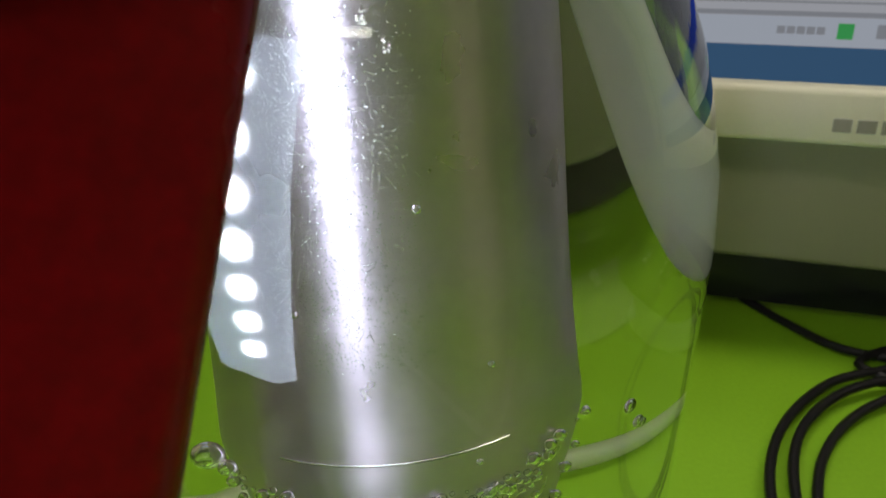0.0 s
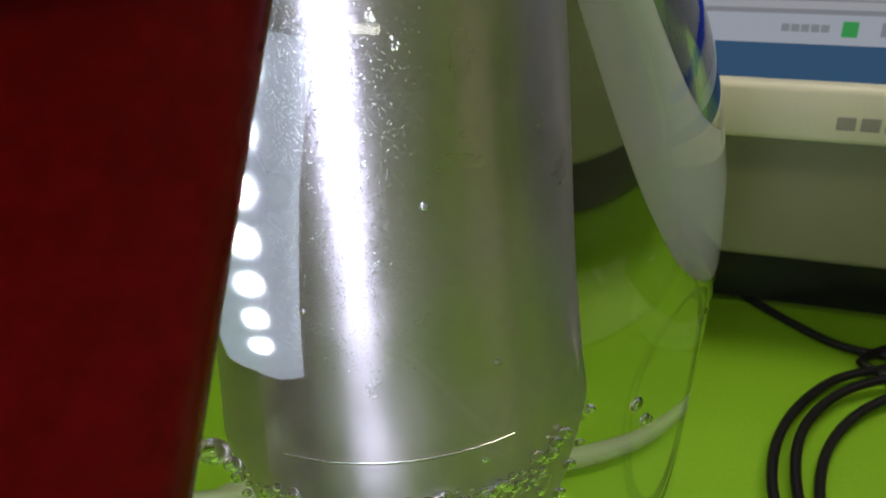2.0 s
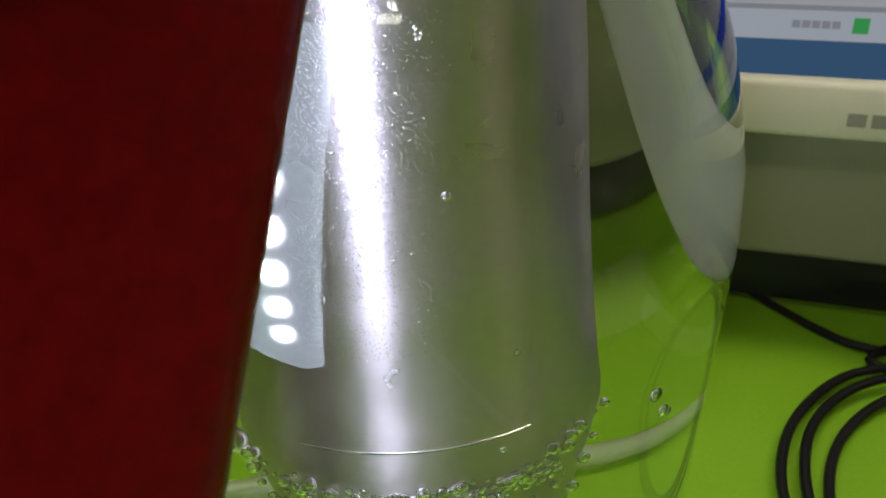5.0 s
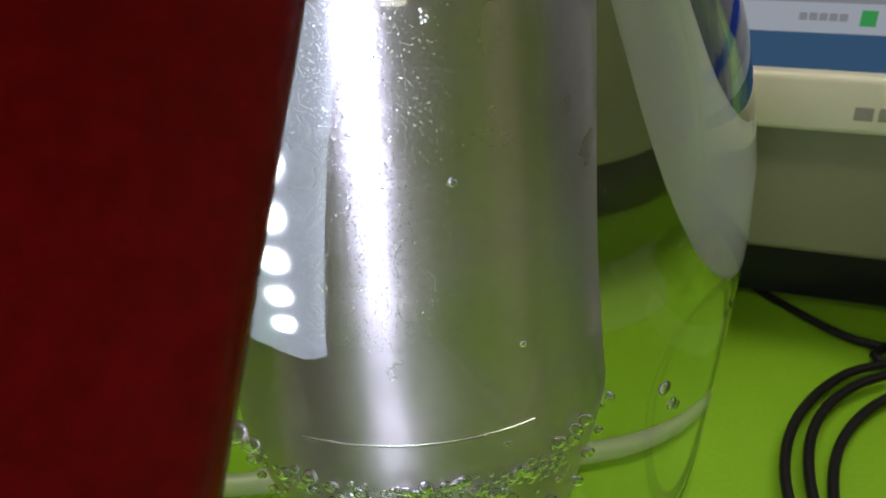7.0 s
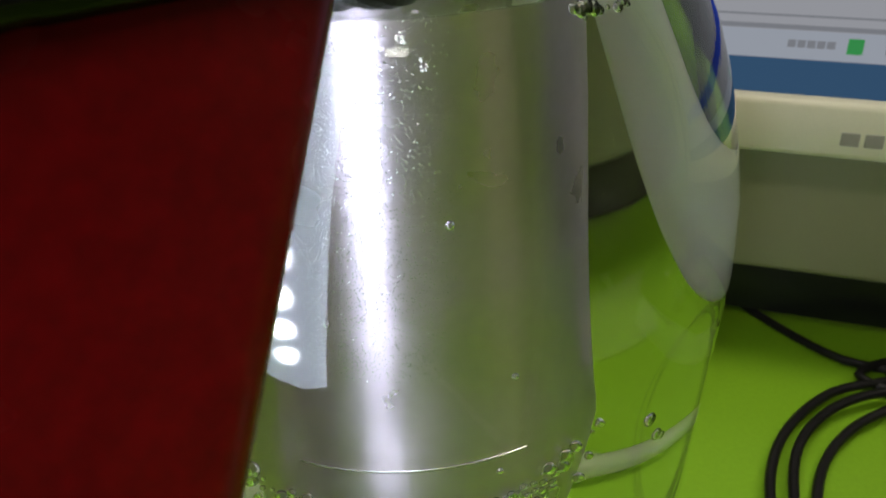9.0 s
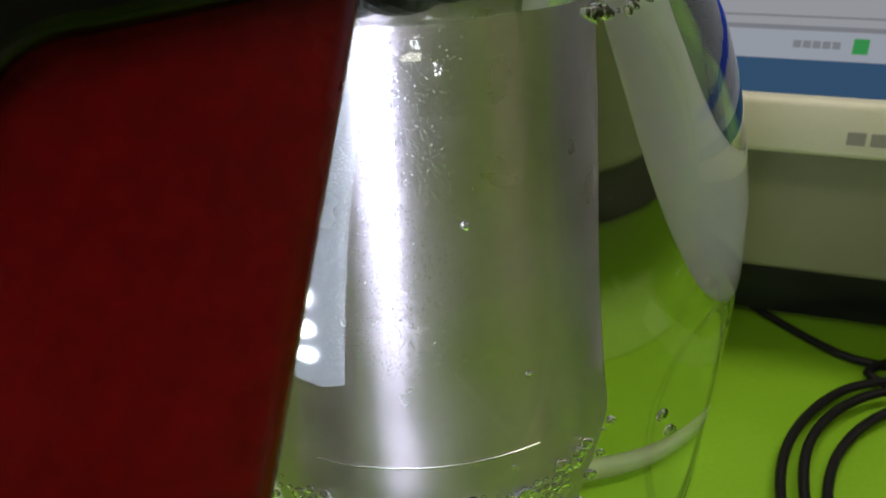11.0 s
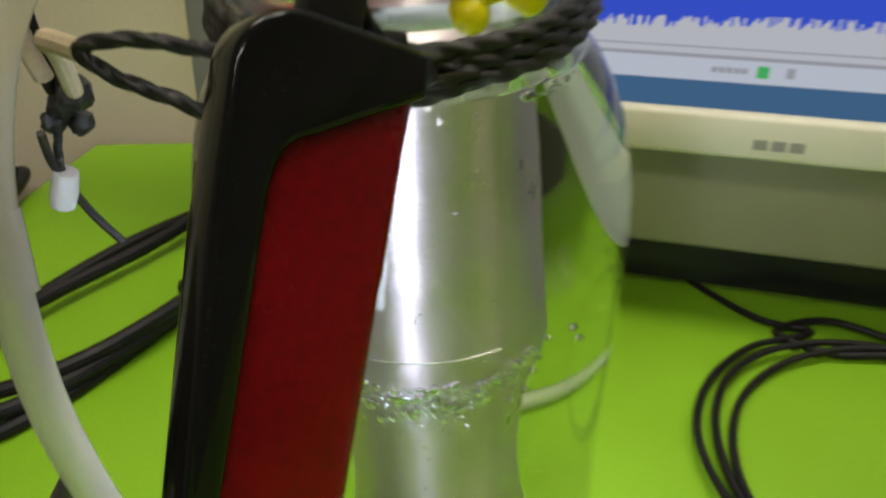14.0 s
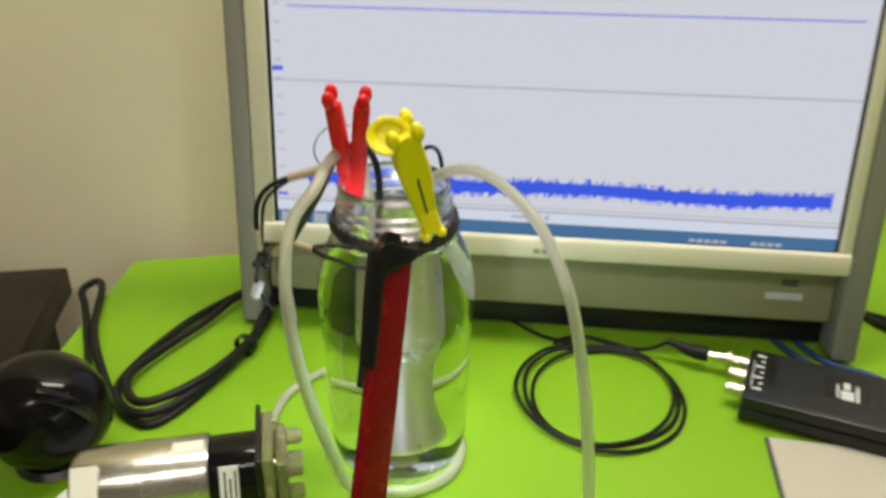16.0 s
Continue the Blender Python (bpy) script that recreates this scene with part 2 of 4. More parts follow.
def braid(points, r, pitch=0.006, strands=3, sub=14, closed=False):
    """A twisted cord: one body whose lobes wind round along a smooth line."""
    line, n = spline(points, sub, closed), 15
    verts, faces, run, normal = [], [], 0.0, None
    for i, q in enumerate(line):
        a, b = line[max(i - 1, 0)], line[min(i + 1, len(line) - 1)]
        d = (b - a).normalized()
        if normal is None:
            normal = d.orthogonal().normalized()
        normal = (normal - d * normal.dot(d)).normalized()
        side = d.cross(normal)
        if i:
            run += (q - line[i - 1]).length
        for k in range(n):
            t = 2 * math.pi * k / n
            w = t + 2 * math.pi * run / (pitch * strands)
            rad = r * (0.72 + 0.34 * abs(math.cos(strands * t / 2)))
            verts.append(q + rad * (math.cos(w) * normal + math.sin(w) * side))
    for i in range(len(line) - 1):
        for k in range(n):
            l = (k + 1) % n
            faces.append((i * n + k, i * n + l, (i + 1) * n + l, (i + 1) * n + k))
    return verts, faces + [tuple(range(n)), tuple((len(line) - 1) * n + k for k in range(n))]


def ball(c, r, n=10, sx=1, sy=1, sz=1):
    prof = [(r * math.sin(math.pi * i / n), -r * math.cos(math.pi * i / n)) for i in range(n + 1)]
    prof[0], prof[-1] = (0, -r), (0, r)
    v, f = lathe(prof, 2 * n)
    return [Vector((c[0] + p[0] * sx, c[1] + p[1] * sy, c[2] + p[2] * sz)) for p in v], f


def outline_plate(pts, y0, y1, bevel=0.0):
    """A flat outline in x and z, given thickness along y, with eased edges."""
    bm = bmesh.new()
    lo = [bm.verts.new((x, y0, z)) for x, z in pts]
    hi = [bm.verts.new((x, y1, z)) for x, z in pts]
    n = len(pts)
    a, b = bm.faces.new(lo), bm.faces.new(hi[::-1])
    for i in range(n):
        bm.faces.new((lo[i], hi[i], hi[(i + 1) % n], lo[(i + 1) % n]))
    bmesh.ops.recalc_face_normals(bm, faces=bm.faces)
    if bevel:
        bmesh.ops.bevel(bm, geom=list({e for f in (a, b) for e in f.edges}), offset=bevel, segments=3, profile=0.5, affect="EDGES")
    bm.verts.index_update()
    out = [v.co.copy() for v in bm.verts], [tuple(v.index for v in f.verts) for f in bm.faces]
    bm.free()
    return out


def arc(cx, cz, r, a0, a1, n=6):
    return [(cx + r * math.cos(radians(a0 + (a1 - a0) * i / n)), cz + r * math.sin(radians(a0 + (a1 - a0) * i / n))) for i in range(n + 1)]

# ---- room ----


def slab(name, x0, y0, z0, x1, y1, z1, mat, label, category):
    return solo(name, box(x0, y0, z0, x1, y1, z1), mat, label, category, kind="structure")


slab("wall_north", -1.7, 0.375, -0.74, 2.0, 0.475, 1.62, WALL, "beige painted plain wall behind the desk", "wall")
slab("wall_south", -1.7, -2.5, -0.74, 2.0, -2.4, 1.62, ROOM, "unseen wall of the room, darkened to dim reflections", "wall")
slab("wall_west", -1.8, -2.5, -0.74, -1.7, 0.475, 1.62, ROOM, "unseen wall of the room, darkened to dim reflections", "wall")
slab("wall_east", 2.0, -2.5, -0.74, 2.1, 0.475, 1.62, ROOM, "unseen wall of the room, darkened to dim reflections", "wall")
slab("floor", -1.8, -2.5, -0.82, 2.1, 0.475, -0.74, FLOOR, "grey vinyl floor under the desk", "floor")
slab("ceiling", -1.8, -2.5, 1.62, 2.1, 0.475, 1.70, ROOM, "unseen ceiling with strip lights, darkened like the walls", "ceiling")


def ceiling_light(at):
    c = thing("ceiling_light", "white ceiling strip light with two tubes", "lamp", at, group="ceiling lights")
    part("housing", box(-0.62, -0.09, 0.03, 0.62, 0.09, 0.08, 0.006), PAPER, c)
    for dy in (-0.04, 0.04):
        part("fluorescent_tube", moved(lathe([(0, -0.6), (0.013, -0.6), (0.013, 0.6), (0, 0.6)], 16), pose(0, dy, 0.015, 0, 90, 0)), TUBE_GLOW, c)


TUBE_GLOW = glow("fluorescent_glow", (1.0, 0.97, 0.90), 6)
ceiling_light((0.30, 0.12, 1.54))
ceiling_light((-0.25, -1.1, 1.54))

# ---- desk with its green top ----
desk = thing("desk", "desk with a bright lime-green top", "desk", (0.3, -0.1, -0.74))
DESK_LINE = [(-0.236, 0.336), (-0.272, 0.16), (-0.287, 0.05), (-0.287, -0.62), (1.2, -0.62), (1.2, 0.34)]


def flat_plate(pts, z0, z1):
    n = len(pts)
    v = [Vector((x, y, z0)) for x, y in pts] + [Vector((x, y, z1)) for x, y in pts]
    return v, [tuple(range(n)), tuple(range(2 * n - 1, n - 1, -1))] + [(i, (i + 1) % n, n + (i + 1) % n, n + i) for i in range(n)]


part("desk_board", flat_plate(DESK_LINE, -0.03, -0.003), DESK, desk, "pale desk board", world=True)
part("desk_mat", flat_plate(DESK_LINE, -0.003, 0.0), GREEN, desk, "smooth lime-green covering", world=True)
for x, y in ((-0.24, -0.56), (1.14, -0.56), (1.14, 0.28), (-0.2, 0.28)):
    part("leg", box(x - 0.02, y - 0.02, -0.74, x + 0.02, y + 0.02, -0.03, 0.003), GREY, desk, world=True)

# ---- dark cabinet beside the desk ----
cab = thing("cabinet", "dark brown wooden cabinet beside the desk", "cabinet", (-0.6, 0.0, -0.74))
part("top", box(-0.9, -0.5, -0.024, -0.298, 0.322, 0.006, 0.003), CABINET, cab, "dark lacquered top", world=True)
part("body", box(-0.88, -0.48, -0.74, -0.318, 0.31, -0.0245, 0.002), CABINET, cab, world=True)

# ---- all-in-one computer ----
W, H = 0.462, 0.260
mon = thing("computer_monitor", "cream and grey all-in-one computer showing a blue signal trace", "monitor", m=pose(-0.081, 0.194, 0.097, -7, 0, -16.1))


def plate(name, x0, z0, x1, z1, mat, lift, parent, label=""):
    return part(name, box(x0, -lift - 0.0002, z0, x1, -lift + 0.0001, z1), mat, parent, label)


screen = part("screen", box(0, 0.0, 0, W, 0.004, H), SCREEN, mon, "bright white signal window on the screen")
part("bezel_bottom", box(-0.0165, -0.007, -0.0155, W + 0.0100, 0.012, 0.0026, 0.0025, 3), CREAM, mon, "cream lower bezel")
part("bezel_top", box(-0.0165, -0.005, H, W + 0.0100, 0.012, H + 0.0165, 0.0025, 3), CREAM, mon)
part("bezel_side", box(-0.0165, -0.0045, 0.001, 0.0002, 0.012, H - 0.0005, 0.0025, 3), CREAM, mon)
part("bezel_side", box(W - 0.0002, -0.0045, 0.001, W + 0.0100, 0.012, H - 0.0005, 0.0025, 3), CREAM, mon)
for x in (0.0002, W - 0.0030):
    part("screen_edge", box(x, -0.0012, 0.0006, x + 0.0028, 0.001, H - 0.001), BLACK, mon, "black inner edge of the screen")
part("back_housing", box(-0.014, 0.0125, -0.016, W + 0.0098, 0.045, H + 0.012, 0.006, 3), GREY, mon)
part("speaker_panel", box(-0.012, 0.014, -0.0655, W + 0.0100, 0.040, -0.0168, 0.003, 3), PANEL, mon, "grey panel under the screen, shade and green bounce in its colour")
part("side_frame", box(-0.0345, -0.002, -0.0925, -0.0170, 0.040, H + 0.016, 0.003, 3), GREY, mon, "grey side frame that stands on the desk")
part("side_frame", box(W + 0.0104, -0.002, -0.0925, W + 0.0300, 0.040, H + 0.016, 0.003, 3), GREY, mon, "grey side frame that stands on the desk")
part("maker_mark", join(*[box(0.2205 + i * 0.0068, -0.0073, -0.0108, 0.2205 + i * 0.0068 + 0.0054, -0.0068, -0.0066, 0.0002, 1) for i in range(3)]), MARK, mon, "three grey bars of the maker's mark")
# Added black bar that imitates the deep shade below the panel.
part("shade_bar", box(-0.0165, 0.028, -0.0900, W + 0.0100, 0.040, -0.0660, 0.002), BLACK, mon, "black bar added to stand in for deep shade under the panel")
part("sticker", box(0.416, 0.0135, -0.046, 0.446, 0.0142, -0.040), PALE_INK, mon, "white rating sticker")
part("sticker_bar", box(0.428, 0.0135, -0.034, 0.441, 0.0142, -0.028), INK, mon)
plate("taskbar", 0.003, 0.001, W - 0.003, 0.0135, SCREEN_BLUE, 0.0005, screen, "dark blue task bar")
plate("status_strip", 0.003, 0.0137, W - 0.003, 0.0222, SCREEN_PALE, 0.0005, screen)
plate("divider_line", 0.003, 0.0224, W - 0.003, 0.0238, SCREEN_GREY, 0.0005, screen)
plate("divider_line", 0.003, 0.0262, W - 0.003, 0.0268, SCREEN_GREY, 0.0005, screen)
plate("divider_line", 0.003, 0.1220, W - 0.003, 0.1232, SCREEN_GREY, 0.0005, screen)
plate("flat_trace", 0.018, 0.1792, W - 0.012, 0.1802, SCREEN_TRACE, 0.0005, screen, "thin flat blue trace")
plate("status_icon", 0.2178, 0.0160, 0.2222, 0.0206, SCREEN_GREEN, 0.0009, screen, "small green status icon")
plate("status_icon", 0.2285, 0.0165, 0.2315, 0.0205, SCREEN_GREY, 0.0009, screen)
for i in range(5):
    plate("status_text", 0.2008 + i * 0.0028, 0.0172, 0.2008 + i * 0.0028 + 0.0023, 0.0194, SCREEN_GREY, 0.0009, screen)
for i in range(9):
    plate("tray_text", 0.345 + i * 0.0062 + (0.018 if i > 4 else 0), 0.0045, 0.345 + i * 0.0062 + 0.0046 + (0.018 if i > 4 else 0), 0.0078, SCREEN_GREY, 0.0009, screen)
plate("tray_text", 0.330, 0.0020, W - 0.003, 0.0035, SCREEN_DARK, 0.0009, screen)
for i in range(4):
    plate("task_button", 0.006 + i * 0.014, 0.003, 0.017 + i * 0.014, 0.012, SCREEN_DARK if i % 2 else SCREEN_GREY, 0.0009, screen)
for i in range(14):
    z = 0.036 + i * 0.0145
    plate("axis_tick", 0.006, z, 0.0115, z + 0.0012, SCREEN_GREY, 0.0006, screen)
plate("axis_mark", 0.004, 0.1300, 0.0125, 0.1335, SCREEN_TRACE, 0.0009, screen)
plate("axis_mark", 0.004, 0.0270, 0.0125, 0.0290, SCREEN_TRACE, 0.0009, screen)
rng = random.Random(4)
bars = []
x = 0.020
while x < W - 0.012:
    mid = 0.0425 + 0.0012 * math.sin(x * 31) - 0.004 * max(0, (x - 0.3))
    k = 0.35 if x < 0.03 else 1
    up, dn = 0.0042 + rng.random() ** 2 * 0.0050, 0.0040 + rng.random() ** 2 * 0.0045
    bars.append(box(x, -0.0007, mid - dn * k, x + 0.00095, -0.0004, mid + up * k))
    x += 0.0009
part("noise_trace", join(*bars), SCREEN_TRACE, screen, "thick noisy blue signal trace")

# ---- glass jar with water ----
JX = 0.002
JAR = pose(JX, 0, 0)
jar = thing("glass_jar", "clear glass screw-neck jar filled with water", "jar", (JX, 0, 0))
OUT = [(0.0300, 0.0), (0.0350, 0.0022), (0.0402, 0.0065), (0.0436, 0.0130), (0.0458, 0.0215), (0.0469, 0.0310), (0.0474, 0.045),
       (0.0482, 0.080), (0.0492, 0.112), (0.0498, 0.125), (0.0500, 0.134), (0.0494, 0.143), (0.0479, 0.151), (0.0460, 0.1585), (0.0434, 0.1655), (0.0400, 0.1715), (0.0365, 0.1755)]
body = [(0, 0.0022), (0.027, 0.0016)] + OUT
jar_body = part("body", lathe(body, 96), JAR_GLASS, jar, "clear rounded glass body")
NECK = [(0.0365, 0.1757), (0.0352, 0.178), (0.0354, 0.1815), (0.0362, 0.1826), (0.0354, 0.1838), (0.0342, 0.1850), (0.0342, 0.1882), (0.0355, 0.1896), (0.0342, 0.1910),
        (0.0342, 0.1945), (0.0355, 0.1959), (0.0342, 0.1973), (0.0340, 0.2030), (0.0336, 0.2065), (0.0327, 0.2078), (0.0318, 0.2065), (0.0316, 0.202), (0.0316, 0.182), (0.0345, 0.1757)]
inner = part("inner_face", lathe([(0.0374, 0.1729), (0.0362, 0.1742), (0.0345, 0.1757)], 96), DRY_GLASS, jar_body, "inner face above the water")
jar_neck = part("neck", lathe(NECK, 96, closed=True), NECK_GLASS, jar, "threaded glass neck")
INN = [(r - 0.0024, z) for r, z in OUT if z > 0.010 and z < 0.1700]
water = solo("water", lathe([(0, 0.0064), (0.029, 0.0060), (0.0365, 0.0088)] + INN + [(0.0374, 0.1729), (0.0366, 0.1724), (0.034, 0.1722), (0, 0.1722)], 96), WATER, "clear still water inside the glass jar", "water", place=JAR)
water.data.materials.append(WATER_TOP)
for f in water.data.polygons:
    f.material_index = 1 if f.normal.z > 0.4 and f.center.z > 0.1640 else 0
for ob in (jar_body, inner, jar_neck, water):
    side = sum(f.normal.dot(Vector((f.center.x, f.center.y, 0))) for f in ob.data.polygons) if ob is not jar_neck else 1
    if side < 0:
        ob.data.flip_normals()
for ob in (jar_body, inner, jar_neck, water):
    ob.visible_shadow = False

# ---- aluminium vessel in the water ----
CORE = [(0, 0.1715), (0.0200, 0.1715), (0.0214, 0.1708), (0.0218, 0.1692), (0.0218, 0.1085), (0.02165, 0.1067), (0.0209, 0.1035), (0.0189, 0.0965), (0.0172, 0.0895), (0.0161, 0.0820), (0.0156, 0.0740),
        (0.0155, 0.0650), (0.0159, 0.0560), (0.0170, 0.0470), (0.0190, 0.0380), (0.0210, 0.0305), (0.0218, 0.0265), (0.0217, 0.0235), (0.0207, 0.0222), (0, 0.0222)]
SLIM = pose(JX + 0.0015, 0, 0) @ Matrix.Diagonal((0.93, 0.93, 1, 1))
core = thing("aluminium_vessel", "satin aluminium waisted cylinder under water", "vessel", (JX, 0, 0.0066))
part("shell", lathe(CORE, 96), ALU, core, world=True, place=SLIM)
part("seam_line", sweep([(0.02185 * math.sin(radians(a)), -0.02185 * math.cos(radians(a)), 0.1112) for a in range(-34, 45, 4)], 0.00016, 6, 2), STEEL, core, "thin bright seam", world=True, place=SLIM)
part("plinth", lathe([(0, 0.0066), (0.007, 0.0066), (0.008, 0.0075), (0.008, 0.0205), (0.007, 0.0215), (0, 0.0215)], 48), ACRYLIC, core, "clear plastic foot", world=True, place=SLIM)
rng = random.Random(21)
gv, gf = [], []
for i in range(4500):
    a, z, q = radians(rng.triangular(-44, 24, -12)), rng.uniform(0.1240, 0.1700), rng.uniform(0.00004, 0.00007)
    o = Vector((math.sin(a), -math.cos(a), 0))
    tx, tz = Vector((math.cos(a), math.sin(a), rng.uniform(-0.2, 0.2))), Vector((rng.uniform(-0.2, 0.2), 0, 1))
    tx += o * rng.gauss(0, 0.12)
    tz += o * rng.gauss(0, 0.12)
    rad = 0.02034 if z > 0.1085 else 0.02034 - (0.1085 - z) * 0.20
    c = o * rad + Vector((JX + 0.0015, 0, z))
    k = len(gv)
    gv += [c + tx * q, c + tz * q * 1.6, c - tx * q, c - tz * q * 1.6]
    gf.append((k, k + 1, k + 2, k + 3))
GRAIN = material("bright_metal_grain", (0.85, 0.82, 0.81), 0.24, 1.0, 0.05, 90, 900, 0)
tagged(part("grain", (gv, gf), GRAIN, core, "glinting grains of the blasted metal", world=True, sharp=180), kind="stuff")
rng = random.Random(9)
flake = [ball((0.0220 * math.sin(radians(a + rng.uniform(-1.3, 1.3))), -0.0220 * math.cos(radians(a)), z + rng.uniform(-0.0006, 0.0006)), rng.uniform(0.00006, 0.00018), 4)
         for a, z in [(8, 0.1640)] * 34 + [(14, 0.1612)] * 10]
part("dried_flake", join(*flake), PAPER, core, "small pale flakes", world=True, place=SLIM)
AIR = solid_glass("air_in_water", (1, 1, 1), 0.76)
beads = []
for i in range(280):
    a = rng.gauss(4, 34)
    z = 0.1045 - abs(rng.gauss(0, 0.0065)) + abs(a) * 0.00004
    r = 0.0218 - max(0.0, 0.1060 - z) * 0.29 + 0.0006
    beads.append(ball((r * math.sin(radians(a)), -r * math.cos(radians(a)), z), rng.choice((0.0003, 0.0004, 0.0005, 0.0006, 0.0009)), 5))
solo("bubble_cluster", join(*beads), AIR, "air bubbles clinging under the vessel's shoulder", "bubbles", kind="stuff", place=SLIM)
# White beads imitate LED glints on the small bubbles round the waist.
BUBBLE_GLINT = material("bubble_glint_white", (0.88, 0.90, 0.92), 0.12, 0, 0.05, 200, 900, 0, transmission=0.45, ior=1.33)
beads = []
for i in range(90):
    a = rng.gauss(-4, 17)
    z = 0.1040 - abs(rng.gauss(0, 0.0075))
    r = 0.0218 - max(0.0, 0.1060 - z) * 0.29 + 0.0005
    beads.append(ball((r * math.sin(radians(a)), -r * math.cos(radians(a)), z), rng.choice((0.00015, 0.0002, 0.0003, 0.0004)), 5))
solo("glint_beads", join(*beads), BUBBLE_GLINT, "tiny white beads standing in for glints on bubbles at the vessel's waist", "bubbles", kind="stuff", place=SLIM)
beads = []
for i in range(26):
    a = rng.choice((rng.gauss(40, 2.5), rng.gauss(53, 5)))
    beads.append(ball((0.0362 * math.sin(radians(a)), -0.0362 * math.cos(radians(a)), 0.1706 + rng.uniform(-0.001, 0.0004)), rng.uniform(0.0003, 0.0008), 5))
solo("bubble_ring", join(*beads), AIR, "air bubbles along the water's edge", "bubbles", kind="stuff", place=JAR)
for a, r, z, s in ((44.5, 0.0458, 0.1233, 0.0010), (47, 0.0458, 0.1195, 0.0009), (48.5, 0.0458, 0.1185, 0.0006), (-46, 0.0242, 0.1120, 0.0019), (-39, 0.0242, 0.1112, 0.0011), (22, 0.0240, 0.1045, 0.0007), (2, 0.0238, 0.1035, 0.0010), (30, 0.030, 0.128, 0.0004), (-8, 0.029, 0.137, 0.0004), (17, 0.031, 0.149, 0.0005), (26, 0.030, 0.115, 0.0004), (3, 0.0195, 0.086, 0.0005), (5, 0.0190, 0.082, 0.0005), (2, 0.0185, 0.072, 0.0005), (6, 0.0190, 0.064, 0.0006), (1, 0.0190, 0.060, 0.0006), (4, 0.0195, 0.053, 0.0006)):
    solo("air_bubble", ball((r * math.sin(radians(a)), -r * math.cos(radians(a)), z), s, 7), AIR, "single round air bubble in the water", "bubble", group="air bubbles", place=JAR)

# ---- red lamp that leans on the jar ----
UP = Vector((0.186, 0.527, 0.836)).normalized()
ACROSS = Vector((0.77, 0.47, -0.43))
ACROSS = (ACROSS - UP * ACROSS.dot(UP)).normalized()
BACK = UP.cross(ACROSS)
TOP = Vector((-0.007, -0.056, 0.188)) + 0.0045 * UP + 0.0006 * ACROSS
LM = Matrix((ACROSS, BACK, UP)).transposed().to_4x4()
LM.translation = TOP
lamp = thing("led_work_lamp", "red and black LED lamp leaning on the jar, switched on", "lamp", m=LM)
L_END = -0.2255


def rounded(x0, z0, x1, z1, r, n=5):
    return arc(x0 + r, z0 + r, r, 180, 270, n) + arc(x1 - r, z0 + r, r, 270, 360, n) + arc(x1 - r, z1 - r, r, 0, 90, n) + arc(x0 + r, z1 - r, r, 90, 180, n)


part("body", outline_plate(rounded(-0.0085, L_END, 0.0140, -0.002, 0.004), -0.0052, 0.0014, 0.0024), RED_BODY, lamp, "glossy red body")
L_LINE = [(-0.0066, -0.0675), (-0.0073, -0.0240)] + arc(-0.0006, -0.0220, 0.0064, 180, 108, 7) + [(0.0143, -0.0066), (0.0143, 0.0)] + arc(-0.0062, -0.0090, 0.0090, 90, 180, 8) + [(-0.0145, -0.0300), (-0.0117, -0.0675)]
part("bezel", outline_plate(L_LINE, -0.0072, 0.0022, 0.0014), GLOSS_BLACK, lamp, "black glossy frame round the top and side")
part("lug", box(-0.0050, -0.003, -0.001, 0.0045, 0.0018, 0.0065, 0.001), BLACK, lamp, "black lanyard lug")
prism = [(-0.0020, 0.0010), (0.0130, -0.0010), (0.0134, 0.0002), (0.0022, 0.0156), (-0.0008, 0.0140)]
nv = len(prism)
part("housing", ([Vector((x, y, z)) for z in (-0.0790, -0.0075) for x, y in prism], [tuple(range(nv)), tuple(range(2 * nv - 1, nv - 1, -1))] + [(i, (i + 1) % nv, nv + (i + 1) % nv, nv + i) for i in range(nv)]), BLACK, lamp, "black wedge that holds the lights")
FACE = pose(0.0086, 0.0072, 0, 0, 0, -54)
PANEL_LINE = [(-0.0105, -0.0690), (0.0020, -0.0775), (0.0084, -0.0760), (0.0084, -0.0060), (-0.0105, -0.0060)]
lens = part("light_panel", outline_plate(PANEL_LINE, 0.0, 0.0012, 0.0003), LENS, lamp, "white reflector panel with the LEDs' spill as its own glow", place=FACE)
# Rings step down in emission to imitate the soft glow round each LED.
RINGS = ((0.0024, 0.0030, HALO), (0.0030, 0.0035, GLOW_MID), (0.0035, 0.0040, GLOW_OUTER))
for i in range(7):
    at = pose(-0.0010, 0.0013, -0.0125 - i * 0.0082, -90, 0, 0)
    cup = part("cup", moved(lathe([(0.0040, 0.0), (0.0043, 0.0002), (0.0041, 0.0005), (0.0040, 0.0003)], 28, closed=True), at), GLOW_OUTER, lens, "reflector cup with LED spill as its own glow", place=FACE)
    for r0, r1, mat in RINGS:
        part("halo_ring", moved(lathe([(r0, 0.0001), (r1, 0.0001), (r1, 0.0004), (r0, 0.0003)], 28, closed=True), at), mat, lens, place=FACE)
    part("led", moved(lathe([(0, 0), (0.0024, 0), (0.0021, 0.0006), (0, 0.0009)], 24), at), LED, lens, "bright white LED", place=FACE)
# Clasps emit to imitate glints along the panel's edge.
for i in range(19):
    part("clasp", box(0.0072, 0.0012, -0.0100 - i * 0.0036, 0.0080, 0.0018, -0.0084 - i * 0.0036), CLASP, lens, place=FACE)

# ---- black cord round the neck ----
cord = thing("lanyard_cord", "black twisted cord tied round the jar's neck", "cord", (0, -0.04, 0.170))


def ring_point(a, r, dz=0.0):
    x, y = r * math.sin(radians(a)), -r * math.cos(radians(a))
    return (JX + x, y, 0.1835 + 0.14 * min(0, y + 0.010) + dz)


